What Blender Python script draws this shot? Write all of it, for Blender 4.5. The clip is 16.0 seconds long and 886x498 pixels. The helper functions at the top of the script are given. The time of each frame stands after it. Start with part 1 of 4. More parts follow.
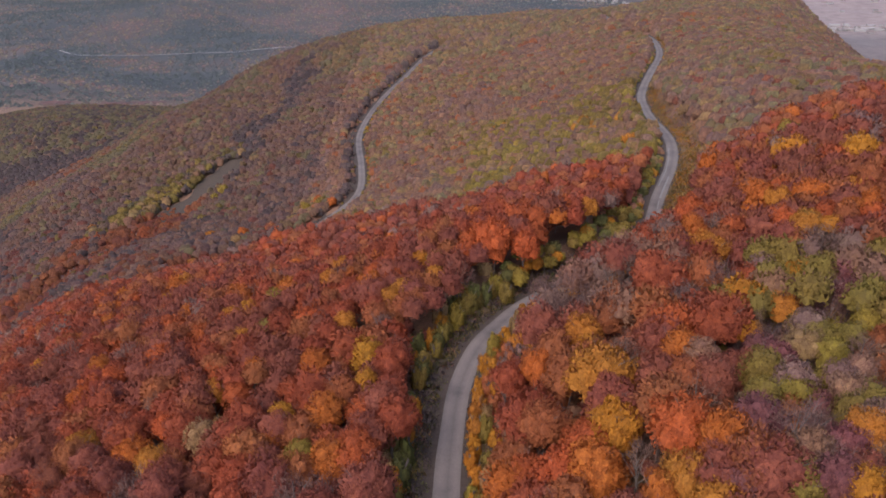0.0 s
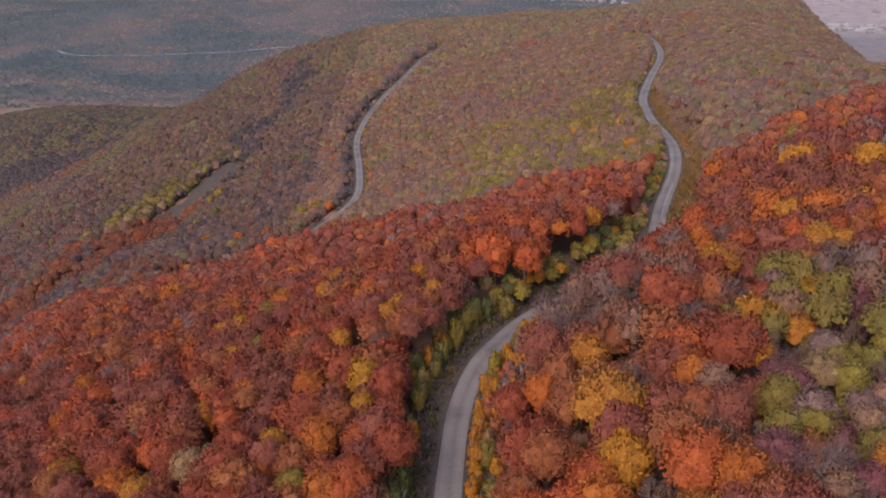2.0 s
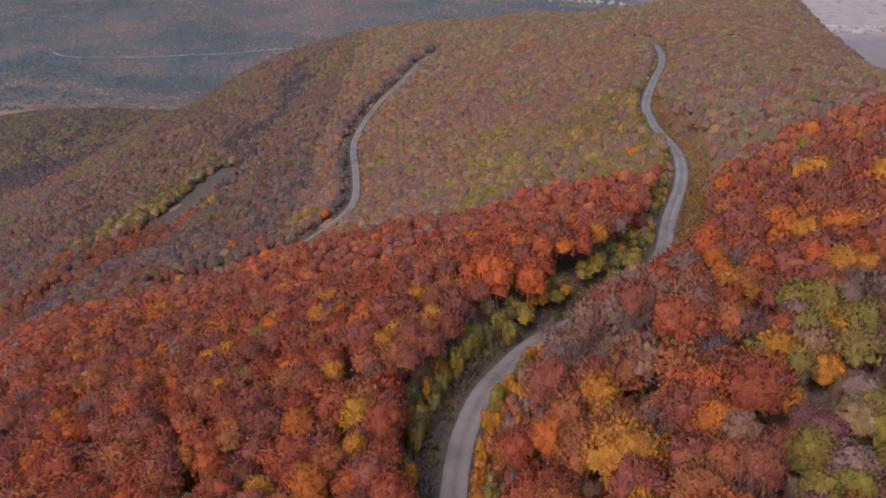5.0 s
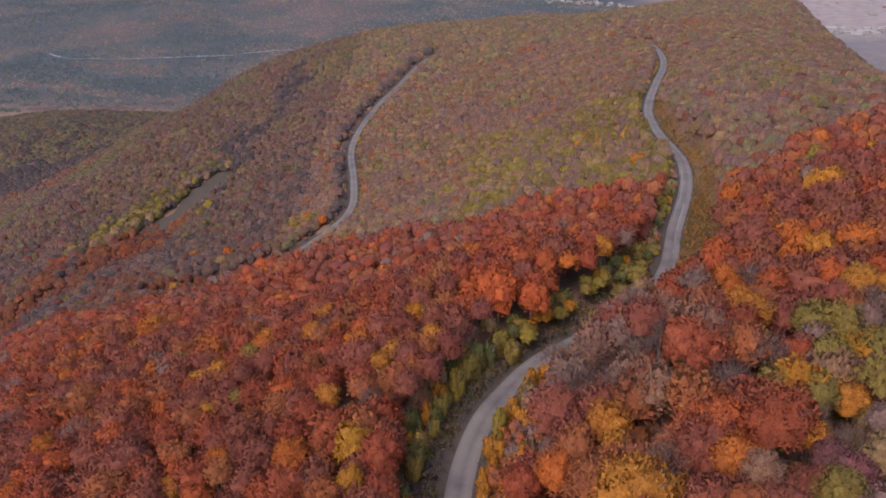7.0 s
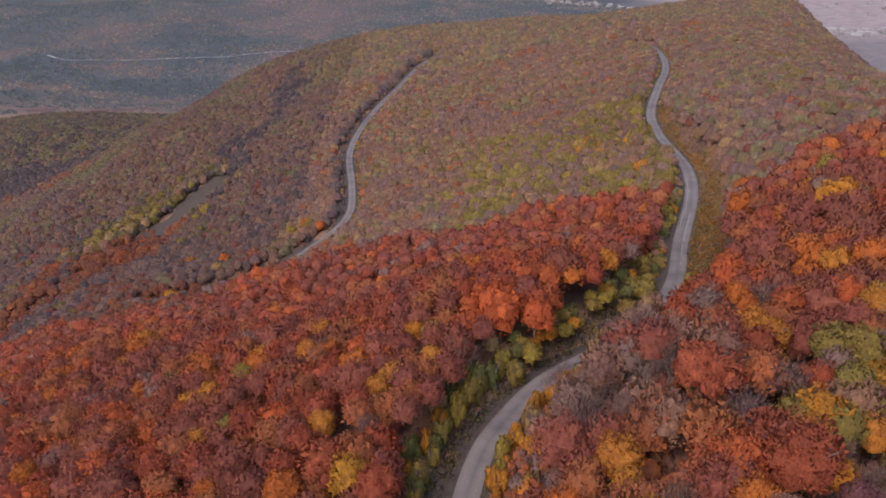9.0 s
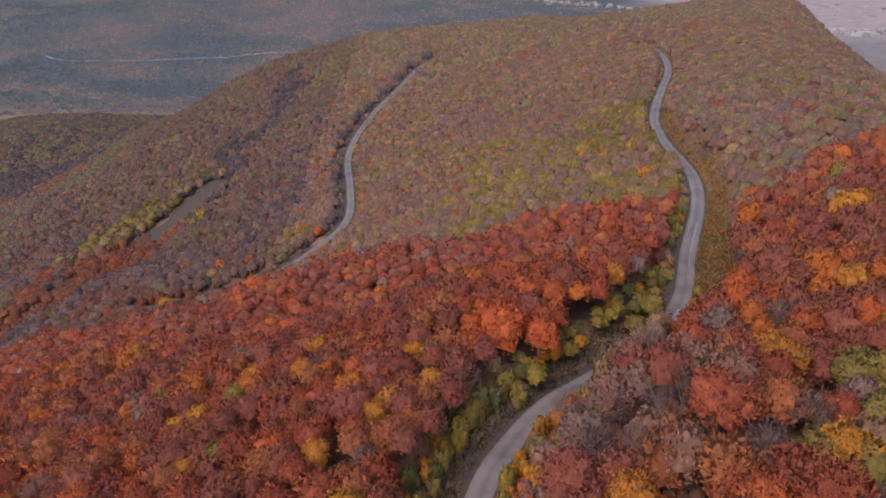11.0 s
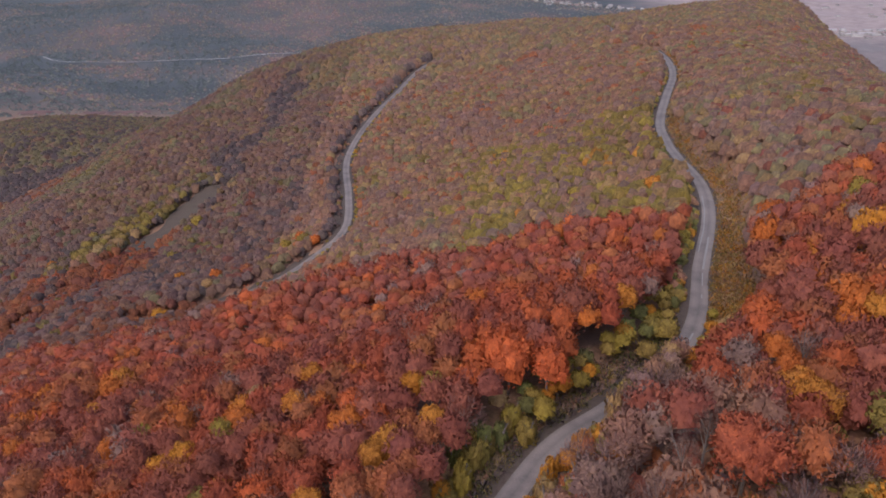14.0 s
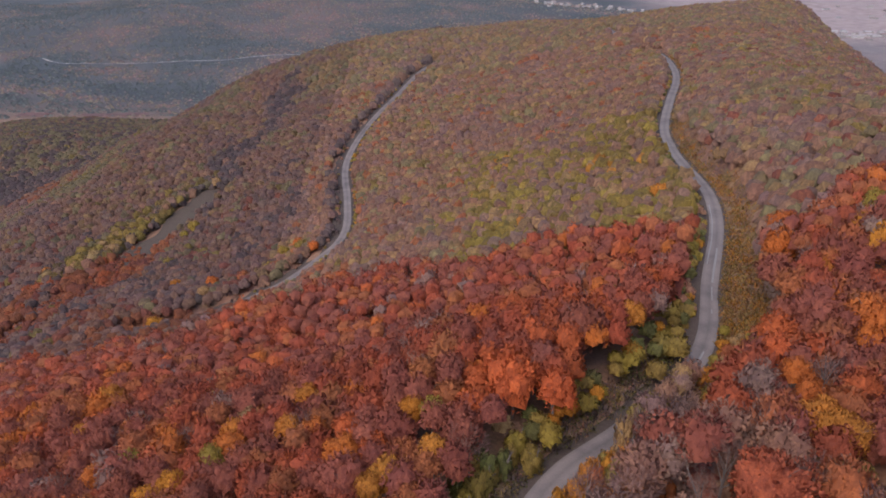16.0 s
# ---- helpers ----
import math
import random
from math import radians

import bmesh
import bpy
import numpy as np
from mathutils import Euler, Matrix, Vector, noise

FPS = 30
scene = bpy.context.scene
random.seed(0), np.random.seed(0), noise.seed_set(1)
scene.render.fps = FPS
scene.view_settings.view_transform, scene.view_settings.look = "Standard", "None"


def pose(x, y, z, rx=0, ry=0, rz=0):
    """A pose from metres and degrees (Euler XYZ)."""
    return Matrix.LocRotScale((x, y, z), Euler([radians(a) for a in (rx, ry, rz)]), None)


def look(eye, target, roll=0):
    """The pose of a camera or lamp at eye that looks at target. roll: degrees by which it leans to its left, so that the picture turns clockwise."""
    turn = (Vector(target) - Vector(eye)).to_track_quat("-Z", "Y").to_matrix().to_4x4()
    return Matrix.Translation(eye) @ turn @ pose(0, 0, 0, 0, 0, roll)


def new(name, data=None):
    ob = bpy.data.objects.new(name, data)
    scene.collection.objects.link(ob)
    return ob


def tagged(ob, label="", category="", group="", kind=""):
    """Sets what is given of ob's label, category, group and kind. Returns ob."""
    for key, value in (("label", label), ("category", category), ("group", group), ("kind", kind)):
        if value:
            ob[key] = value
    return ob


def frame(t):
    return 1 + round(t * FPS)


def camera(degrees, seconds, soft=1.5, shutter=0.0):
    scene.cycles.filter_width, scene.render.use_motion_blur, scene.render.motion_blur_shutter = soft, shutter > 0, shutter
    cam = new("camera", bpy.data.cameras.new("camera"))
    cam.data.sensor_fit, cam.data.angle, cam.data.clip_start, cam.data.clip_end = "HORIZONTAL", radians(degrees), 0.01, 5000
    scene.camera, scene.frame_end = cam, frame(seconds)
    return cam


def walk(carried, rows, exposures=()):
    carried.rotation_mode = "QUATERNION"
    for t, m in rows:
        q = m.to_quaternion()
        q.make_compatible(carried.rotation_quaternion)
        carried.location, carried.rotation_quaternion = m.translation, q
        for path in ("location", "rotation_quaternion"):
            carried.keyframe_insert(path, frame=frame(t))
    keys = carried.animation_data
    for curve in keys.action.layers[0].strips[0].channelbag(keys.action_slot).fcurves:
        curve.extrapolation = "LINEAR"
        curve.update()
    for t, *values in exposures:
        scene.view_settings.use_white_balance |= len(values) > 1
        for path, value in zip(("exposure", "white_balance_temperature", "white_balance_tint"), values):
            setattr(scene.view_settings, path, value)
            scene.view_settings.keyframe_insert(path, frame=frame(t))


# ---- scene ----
cam = camera(63.98, 16.0, soft=1.75)
walk(cam, [
    (0.0, pose(0.000, 0.000, 90.000, 65.535, -0.000, 0.000)),
    (1.0, pose(-0.053, 3.297, 90.275, 65.513, 0.006, -0.053)),
    (2.0, pose(-0.121, 6.685, 90.534, 65.503, 0.004, -0.114)),
    (3.0, pose(-0.201, 10.150, 90.780, 65.508, -0.003, -0.176)),
    (4.0, pose(-0.288, 13.679, 91.016, 65.529, -0.014, -0.237)),
    (5.0, pose(-0.378, 17.259, 91.245, 65.561, -0.026, -0.295)),
    (6.0, pose(-0.468, 20.881, 91.468, 65.598, -0.038, -0.349)),
    (7.0, pose(-0.556, 24.534, 91.686, 65.634, -0.049, -0.397)),
    (8.0, pose(-0.640, 28.211, 91.900, 65.666, -0.058, -0.438)),
    (9.0, pose(-0.719, 31.904, 92.109, 65.688, -0.065, -0.474)),
    (10.0, pose(-0.793, 35.608, 92.311, 65.701, -0.069, -0.501)),
    (11.0, pose(-0.862, 39.318, 92.506, 65.705, -0.072, -0.520)),
    (12.0, pose(-0.927, 43.032, 92.691, 65.705, -0.074, -0.531)),
    (13.0, pose(-0.990, 46.746, 92.862, 65.706, -0.075, -0.535)),
    (14.0, pose(-1.052, 50.461, 93.016, 65.716, -0.078, -0.534)),
    (15.0, pose(-1.117, 54.178, 93.148, 65.744, -0.084, -0.531)),
    (16.0, pose(-1.189, 57.896, 93.253, 65.797, -0.096, -0.536)),
], [(0.0, 1.28, 6120, 12), (16.0, 1.26, 5980, 12)])

# ---------------------------------------------------------------- light
world = bpy.data.worlds.new("overcast_dusk")
scene.world = world
world.use_nodes = True
wn = world.node_tree
sky = wn.nodes.new("ShaderNodeTexSky")
sky.sky_type = 'NISHITA'
sky.sun_disc = False
sky.sun_elevation = radians(51)
sky.sun_rotation = radians(219)
sky.air_density, sky.dust_density, sky.ozone_density = 1.2, 4.0, 1.0
wn.nodes["Background"].inputs["Strength"].default_value = 0.15
wn.links.new(sky.outputs["Color"], wn.nodes["Background"].inputs["Color"])

sun = new("sun", bpy.data.lights.new("sun", 'SUN'))
sun.data.energy, sun.data.angle, sun.data.color = 0.7, radians(60), (1.0, 0.86, 0.80)
sun.matrix_world = look((0, 0, 0), (0.50, 0.62, -1.0))

# ---------------------------------------------------------------- materials


def node_material(name, roughness=0.85):
    m = bpy.data.materials.new(name)
    m.use_nodes = True
    b = m.node_tree.nodes["Principled BSDF"]
    b.inputs["Roughness"].default_value = roughness
    b.inputs["Specular IOR Level"].default_value = 0.2
    return m, m.node_tree, b


def noise_node(nt, scale, detail=4.0, rough=0.6, coords="Object", vector=None):
    n = nt.nodes.new("ShaderNodeTexNoise")
    n.inputs["Scale"].default_value, n.inputs["Detail"].default_value, n.inputs["Roughness"].default_value = scale, detail, rough
    if vector is None:
        tc = nt.nodes.new("ShaderNodeTexCoord")
        vector = tc.outputs[coords]
    nt.links.new(vector, n.inputs["Vector"])
    return n


def ramp_node(nt, source, stops):
    r = nt.nodes.new("ShaderNodeValToRGB")
    e = r.color_ramp.elements
    while len(e) < len(stops):
        e.new(0.5)
    for k, (p, c) in enumerate(stops):
        e[k].position, e[k].color = p, (*c, 1)
    nt.links.new(source, r.inputs["Fac"])
    return r


def mix_node(nt, a, b, fac, mode='MIX'):
    m = nt.nodes.new("ShaderNodeMix")
    m.data_type, m.blend_type = 'RGBA', mode
    for value, sock in ((fac, m.inputs["Factor"]), (a, m.inputs["A"]), (b, m.inputs["B"])):
        if hasattr(value, "links"):
            nt.links.new(value, sock)
        elif sock == m.inputs["Factor"]:
            sock.default_value = value
    for value, index in ((a, 6), (b, 7)):
        if hasattr(value, "links"):
            nt.links.new(value, m.inputs[index])
        else:
            m.inputs[index].default_value = (*value, 1)
    return m.outputs[2]


def bump_into(nt, b, height, strength, distance):
    n = nt.nodes.new("ShaderNodeBump")
    n.inputs["Strength"].default_value, n.inputs["Distance"].default_value = strength, distance
    nt.links.new(height, n.inputs["Height"])
    nt.links.new(n.outputs["Normal"], b.inputs["Normal"])


def leaf_material(name, from_mesh, grain, depth):
    """Autumn leaves: the tree's own colour, mottled by sprays of leaves and twigs that run upwards; grain is in repeats per unit, depth is how much they differ."""
    m, nt, b = node_material(name, 0.75)
    if from_mesh:
        tint = nt.nodes.new("ShaderNodeAttribute")
        tint.attribute_name = "tint"
        colour = tint.outputs["Color"]
    else:
        colour = nt.nodes.new("ShaderNodeObjectInfo").outputs["Color"]
    tc = nt.nodes.new("ShaderNodeTexCoord")
    drawn = nt.nodes.new("ShaderNodeVectorMath")
    drawn.operation = 'MULTIPLY'
    drawn.inputs[1].default_value = (1.0, 1.0, 0.4)
    nt.links.new(tc.outputs["Object"], drawn.inputs[0])
    geo = nt.nodes.new("ShaderNodeNewGeometry")
    vary = ramp_node(nt, geo.outputs["Random Per Island"],
                     [(0.0, (1 - depth, 1 - depth * 1.1, 1 - depth)), (0.35, (1 - depth * 0.3,) * 3), (0.75, (1 + depth * 0.3, 1 + depth * 0.3, 1.0)), (1.0, (1 + depth, 1 + depth * 1.15, 1 + depth * 0.6))])
    c = mix_node(nt, colour, vary.outputs["Color"], 1.0, 'MULTIPLY')
    sprays = ramp_node(nt, noise_node(nt, grain, 3.0, 0.65, vector=drawn.outputs[0]).outputs["Fac"],
                       [(0.28, (1 - depth * 1.5, 1 - depth * 1.6, 1 - depth * 1.4)), (0.5, (1.0, 1.0, 1.0)), (0.72, (1 + depth * 1.5, 1 + depth * 1.6, 1 + depth * 1.1))])
    c = mix_node(nt, c, sprays.outputs["Color"], 1.0, 'MULTIPLY')
    patch = ramp_node(nt, noise_node(nt, grain * 0.16, 3.0, 0.6).outputs["Fac"], [(0.3, (0.86, 0.84, 0.9)), (0.7, (1.12, 1.13, 1.04))])
    c = mix_node(nt, c, patch.outputs["Color"], 1.0, 'MULTIPLY')
    nt.links.new(c, b.inputs["Base Color"])
    trans = nt.nodes.new("ShaderNodeBsdfTranslucent")
    nt.links.new(c, trans.inputs["Color"])
    ms = nt.nodes.new("ShaderNodeMixShader")
    ms.inputs[0].default_value = 0.42
    nt.links.new(b.outputs[0], ms.inputs[1])
    nt.links.new(trans.outputs[0], ms.inputs[2])
    nt.links.new(ms.outputs[0], nt.nodes["Material Output"].inputs["Surface"])
    return m


LEAF = leaf_material("autumn_leaves", False, 16.0, 0.25)
WOODS = leaf_material("woodland_leaves", True, 1.0, 0.21)

BARK, nt, b = node_material("grey_bark", 0.9)
r = ramp_node(nt, noise_node(nt, 6.0, 5.0).outputs["Fac"], [(0.3, (0.06, 0.047, 0.043)), (0.7, (0.15, 0.122, 0.112))])
nt.links.new(r.outputs["Color"], b.inputs["Base Color"])

SOIL, nt, b = node_material("leaf_litter_ground", 0.95)
r1 = ramp_node(nt, noise_node(nt, 0.05, 6.0).outputs["Fac"], [(0.35, (0.115, 0.070, 0.055)), (0.55, (0.15, 0.085, 0.055)), (0.7, (0.13, 0.10, 0.058))])
r2 = ramp_node(nt, noise_node(nt, 1.2, 6.0, 0.7).outputs["Fac"], [(0.3, (0.6, 0.6, 0.6)), (0.7, (1.3, 1.25, 1.2))])
litter = mix_node(nt, r1.outputs["Color"], r2.outputs["Color"], 1.0, 'MULTIPLY')
far_big = noise_node(nt, 0.0035, 5.0, 0.55)
tone_node = nt.nodes.new("ShaderNodeAttribute")
tone_node.attribute_name = "tone"
add_tone = nt.nodes.new("ShaderNodeMath")
add_tone.operation = 'MULTIPLY_ADD'
nt.links.new(far_big.outputs["Fac"], add_tone.inputs[0])
add_tone.inputs[1].default_value = 0.3
nt.links.new(tone_node.outputs["Fac"], add_tone.inputs[2])
# Valley floor tones are greyed and blued: distance haze put into the colour.
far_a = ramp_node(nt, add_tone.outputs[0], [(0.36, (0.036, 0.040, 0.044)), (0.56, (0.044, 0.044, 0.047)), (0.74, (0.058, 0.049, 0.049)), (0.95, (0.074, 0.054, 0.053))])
vor = nt.nodes.new("ShaderNodeTexVoronoi")
vor.inputs["Scale"].default_value = 0.006
tc = nt.nodes.new("ShaderNodeTexCoord")
nt.links.new(tc.outputs["Object"], vor.inputs["Vector"])
far_b = ramp_node(nt, vor.outputs["Color"], [(0.2, (0.9, 0.9, 0.9)), (0.8, (1.1, 1.08, 1.08))])
far_c = ramp_node(nt, noise_node(nt, 0.03, 6.0, 0.7).outputs["Fac"], [(0.3, (0.85, 0.86, 0.87)), (0.7, (1.13, 1.1, 1.08))])
hazed_valley = mix_node(nt, mix_node(nt, far_a.outputs["Color"], far_b.outputs["Color"], 1.0, 'MULTIPLY'), far_c.outputs["Color"], 1.0, 'MULTIPLY')
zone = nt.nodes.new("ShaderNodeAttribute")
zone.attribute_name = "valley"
soil_colour = mix_node(nt, litter, hazed_valley, zone.outputs["Fac"])
plain_mask = nt.nodes.new("ShaderNodeAttribute")
plain_mask.attribute_name = "plain"
plain_c = ramp_node(nt, noise_node(nt, 0.02, 6.0, 0.7).outputs["Fac"], [(0.35, (0.135, 0.102, 0.100)), (0.5, (0.168, 0.128, 0.123)), (0.65, (0.200, 0.156, 0.148))])
soil_colour = mix_node(nt, soil_colour, plain_c.outputs["Color"], plain_mask.outputs["Fac"])
nt.links.new(soil_colour, b.inputs["Base Color"])
bump_into(nt, b, noise_node(nt, 2.0, 6.0).outputs["Fac"], 0.6, 0.3)

MEADOW, nt, b = node_material("dry_meadow_grass", 0.95)
r = ramp_node(nt, noise_node(nt, 0.25, 6.0, 0.7).outputs["Fac"], [(0.3, (0.034, 0.026, 0.021)), (0.5, (0.048, 0.035, 0.028)), (0.7, (0.043, 0.037, 0.026))])
nt.links.new(r.outputs["Color"], b.inputs["Base Color"])
bump_into(nt, b, noise_node(nt, 3.0, 5.0).outputs["Fac"], 0.7, 0.2)

ASPHALT, nt, b = node_material("worn_asphalt", 0.8)
uvn = nt.nodes.new("ShaderNodeUVMap")
sep = nt.nodes.new("ShaderNodeSeparateXYZ")
nt.links.new(uvn.outputs["UV"], sep.inputs[0])
tracks = ramp_node(nt, sep.outputs["X"], [(0.0, (0.62, 0.58, 0.56)), (0.10, (0.95, 0.95, 0.95)), (0.27, (1.14, 1.12, 1.12)), (0.42, (0.96, 0.96, 0.97)),
                                          (0.52, (0.82, 0.82, 0.84)), (0.73, (1.14, 1.12, 1.12)), (0.9, (0.95, 0.95, 0.95)), (1.0, (0.62, 0.58, 0.56))])
grain = ramp_node(nt, noise_node(nt, 3.5, 6.0, 0.75).outputs["Fac"], [(0.3, (0.082, 0.068, 0.063)), (0.7, (0.122, 0.102, 0.095))])
stain = ramp_node(nt, noise_node(nt, 0.12, 5.0, 0.6).outputs["Fac"], [(0.35, (0.72, 0.72, 0.75)), (0.5, (1.0, 1.0, 1.0)), (0.68, (1.2, 1.18, 1.16))])
c = mix_node(nt, grain.outputs["Color"], stain.outputs["Color"], 1.0, 'MULTIPLY')
c = mix_node(nt, c, tracks.outputs["Color"], 1.0, 'MULTIPLY')
nt.links.new(c, b.inputs["Base Color"])
bump_into(nt, b, noise_node(nt, 30.0, 3.0).outputs["Fac"], 0.3, 0.02)

SHOULDER, nt, b = node_material("gravel_shoulder", 0.95)
r = ramp_node(nt, noise_node(nt, 0.8, 6.0, 0.75).outputs["Fac"], [(0.3, (0.028, 0.020, 0.017)), (0.55, (0.050, 0.036, 0.030)), (0.75, (0.05, 0.043, 0.026))])
nt.links.new(r.outputs["Color"], b.inputs["Base Color"])
bump_into(nt, b, noise_node(nt, 5.0, 5.0).outputs["Fac"], 0.8, 0.1)

ROCK, nt, b = node_material("pale_limestone", 0.9)
r = ramp_node(nt, noise_node(nt, 0.4, 7.0, 0.7).outputs["Fac"], [(0.3, (0.10, 0.09, 0.087)), (0.65, (0.24, 0.215, 0.205))])
nt.links.new(r.outputs["Color"], b.inputs["Base Color"])
bump_into(nt, b, noise_node(nt, 1.0, 6.0).outputs["Fac"], 0.8, 0.5)

DIRT_ROAD, nt, b = node_material("pale_dirt_road", 0.95)
r = ramp_node(nt, noise_node(nt, 0.06, 5.0).outputs["Fac"], [(0.35, (0.15, 0.135, 0.13)), (0.65, (0.32, 0.30, 0.29))])
nt.links.new(r.outputs["Color"], b.inputs["Base Color"])

HOUSE_WALL, nt, b = node_material("pale_render_wall", 0.8)
r = ramp_node(nt, nt.nodes.new("ShaderNodeObjectInfo").outputs["Random"], [(0.0, (0.14, 0.127, 0.122)), (1.0, (0.26, 0.245, 0.24))])
nt.links.new(r.outputs["Color"], b.inputs["Base Color"])
HOUSE_ROOF, nt, b = node_material("faded_tile_roof", 0.85)
r = ramp_node(nt, nt.nodes.new("ShaderNodeObjectInfo").outputs["Random"], [(0.0, (0.13, 0.085, 0.075)), (0.5, (0.16, 0.135, 0.13)), (1.0, (0.24, 0.22, 0.215))])
nt.links.new(r.outputs["Color"], b.inputs["Base Color"])

# ---------------------------------------------------------------- the lie of the land
# Control heights of a smooth surface: nine columns that fan out with the distance, ten rows from behind the camera to the far valley.
LAND = np.array([
    [-25, 19, 28, 17, 4, -9, -8, 8, 32],
    [-94, -14, 8, 6, 5, 18, -1, 15, 14],
    [-87, -31, -12, -4, -12, 46, 9, 28, 0],
    [-89, -70, -22, 6, 8, 7, 27, 19, -15],
    [-199, -135, -61, -80, -37, -12, 37, 19, -36],
    [-199, -125, -112, -107, -44, -4, 30, 20, -140],
    [-225, -156, -89, -51, -61, -6, 6, -23, -243],
    [-245, -176, -140, -17, -26, 6, 31, 19, -211],
    [-248, -183, -241, -164, -20, -19, 7, -74, -307],
    [-290, -288, -241, -294, -244, -236, -260, -362, -467],
], float)
# Hummocks and hollows on it: x, y, breadth, height.
HUMMOCKS = [(-313, 563, 50, 16), (-73, 310, 30, 16), (-249, 674, 50, 14), (-400, 830, 80, -12), (-540, 931, 80, 21), (549, 1160, 120, 9), (-330, 1250, 120, -10), (-540, 931, 80, 8), (-98, 235, 30, 8), (330, 640, 50, 7), (420, 600, 50, -7), (49, 509, 50, -6), (34, 615, 50, 7), (-156, 774, 80, -6), (15, 190, 30, 8), (160, 1090, 100, -12), (300, 1000, 110, -17), (-230, 930, 60, 9), (-90, 1000, 70, 8), (545, 920, 70, -34), (70, 1110, 50, -6), (265, 450, 30, -8), (490, 1060, 35, 14), (590, 1070, 45, -28), (450, 790, 40, -12), (-195, 500, 35, -5), (-154, 785, 38, -11), (-166, 690, 32, -6), (395, 700, 40, -10), (230, 395, 25, -6), (535, 1040, 25, -12), (300, 510, 35, -9), (345, 615, 35, -8), (452, 850, 40, -13), (150, 1180, 60, 4), (-292, 740, 48, 10), (232, 1120, 55, -9)]


def spline_weights(s, n):
    i = np.minimum(np.floor(s).astype(int), n - 2)
    f = (s - i)[:, None]
    w = np.concatenate([(1 - f) ** 3, 3 * f ** 3 - 6 * f ** 2 + 4, -3 * f ** 3 + 3 * f ** 2 + 3 * f + 1, f ** 3], 1) / 6
    return np.clip(i[:, None] + np.arange(-1, 3)[None, :], 0, n - 1), w


def ease(a, b, x):
    t = np.clip((x - a) / (b - a), 0, 1)
    return t * t * (3 - 2 * t)


def valley_share(x, y):
    u = np.abs(x / (120 + 0.5 * np.maximum(y, -60)))
    return np.maximum(ease(1.0, 1.25, u) * ease(200, 700, y), ease(1300, 1650, y))


def bare_height(x, y):
    x, y = np.asarray(x, float), np.asarray(y, float)
    v = np.clip(np.log((np.maximum(y, -99) + 350) / 250) / math.log(1.263), 0, 9)
    u = np.clip((x / (120 + 0.5 * np.maximum(y, -60)) + 1.2) / 0.3, 0, 8)
    iu, wu = spline_weights(u, 9)
    iv, wv = spline_weights(v, 10)
    z = np.zeros(len(x))
    for p in range(4):
        for q in range(4):
            z += LAND[iv[:, q], iu[:, p]] * wu[:, p] * wv[:, q]
    for hx, hy, sg, a in HUMMOCKS:
        z += a * np.exp(-((x - hx) ** 2 + (y - hy) ** 2) / (2 * sg * sg))
    valley = -244 - 66 * ease(300, 1600, x) + 11 * np.sin(x / 210 + 1) * np.sin(y / 190) + 5 * np.sin(x / 95 + y / 150) \
        + 60 * np.exp(-((x + 1000) ** 2 + (y - 2900) ** 2) / (2 * 420 ** 2)) + 45 * np.exp(-((x + 100) ** 2 + (y - 3300) ** 2) / (2 * 500 ** 2)) \
        + 20 * ease(2400, 4200, y)
    t = valley_share(x, y)
    return z * (1 - t) + valley * t + 0.5 * np.sin(x / 7.3 + 0.4 * np.sin(y / 9)) * np.sin(y / 8.1)


def smooth_line(points, step):
    """A smooth line through the points (Catmull-Rom), about step metres from place to place."""
    p = np.array(points, float)
    p = np.vstack([2 * p[0] - p[1], p, 2 * p[-1] - p[-2]])
    out = []
    for k in range(1, len(p) - 2):
        n = max(2, int(np.linalg.norm(p[k + 1] - p[k]) / step))
        for f in np.arange(n) / n:
            out.append(0.5 * (2 * p[k] + (p[k + 1] - p[k - 1]) * f + (2 * p[k - 1] - 5 * p[k] + 4 * p[k + 1] - p[k + 2]) * f * f
                              + (3 * p[k] - p[k - 1] - 3 * p[k + 1] + p[k + 2]) * f ** 3))
    out.append(p[-2])
    return np.array(out)


UPPER_ROAD = smooth_line([(-6, -60, 3), (-2, 20, 3), (-0.3, 70, 2.6), (0.6, 93, 2.3), (1.8, 110, 2), (3.7, 124.5, 2), (7.6, 137.7, 2), (12.9, 147.8, 2), (22.6, 161, 2), (37, 173, 2),
                          (56, 193, 2), (66.5, 210.5, 2), (76.5, 237.4, 2), (90.2, 270, 2), (98.3, 294, 2), (103.3, 318, 2), (105.2, 348, 1.5), (108.2, 376, 1),
                          (115.5, 413, 1), (135.5, 471, 1.5), (161, 540, 2), (175, 598, 2), (181, 650, 1.5), (181, 720, 0), (177, 790, 0), (185, 860, -3)], 2.5)
LOWER_ROAD = smooth_line([(-150, 372, -97), (-118, 386, -91), (-90.6, 400, -84), (-79.8, 409, -81), (-69, 423, -77.5), (-58.6, 436, -72.5), (-55.6, 457, -70), (-59.6, 496, -67), (-67, 549, -65), (-66.6, 590, -62),
                          (-60.3, 631, -57), (-50.5, 670, -51.5), (-38.5, 709, -46.5), (-26.5, 754, -41), (-16.2, 787, -37), (2, 830, -34)], 3.0)


def near_line(x, y, line):
    """The distance to a line, and its height there."""
    d2, z = np.full(len(x), 1e12), np.zeros(len(x))
    for a in range(0, len(line), 60):
        seg = line[a:a + 60]
        d = (x[:, None] - seg[None, :, 0]) ** 2 + (y[:, None] - seg[None, :, 1]) ** 2
        k = d.argmin(1)
        m = d[np.arange(len(x)), k]
        z = np.where(m < d2, seg[k, 2], z)
        d2 = np.minimum(d2, m)
    return np.sqrt(d2), z


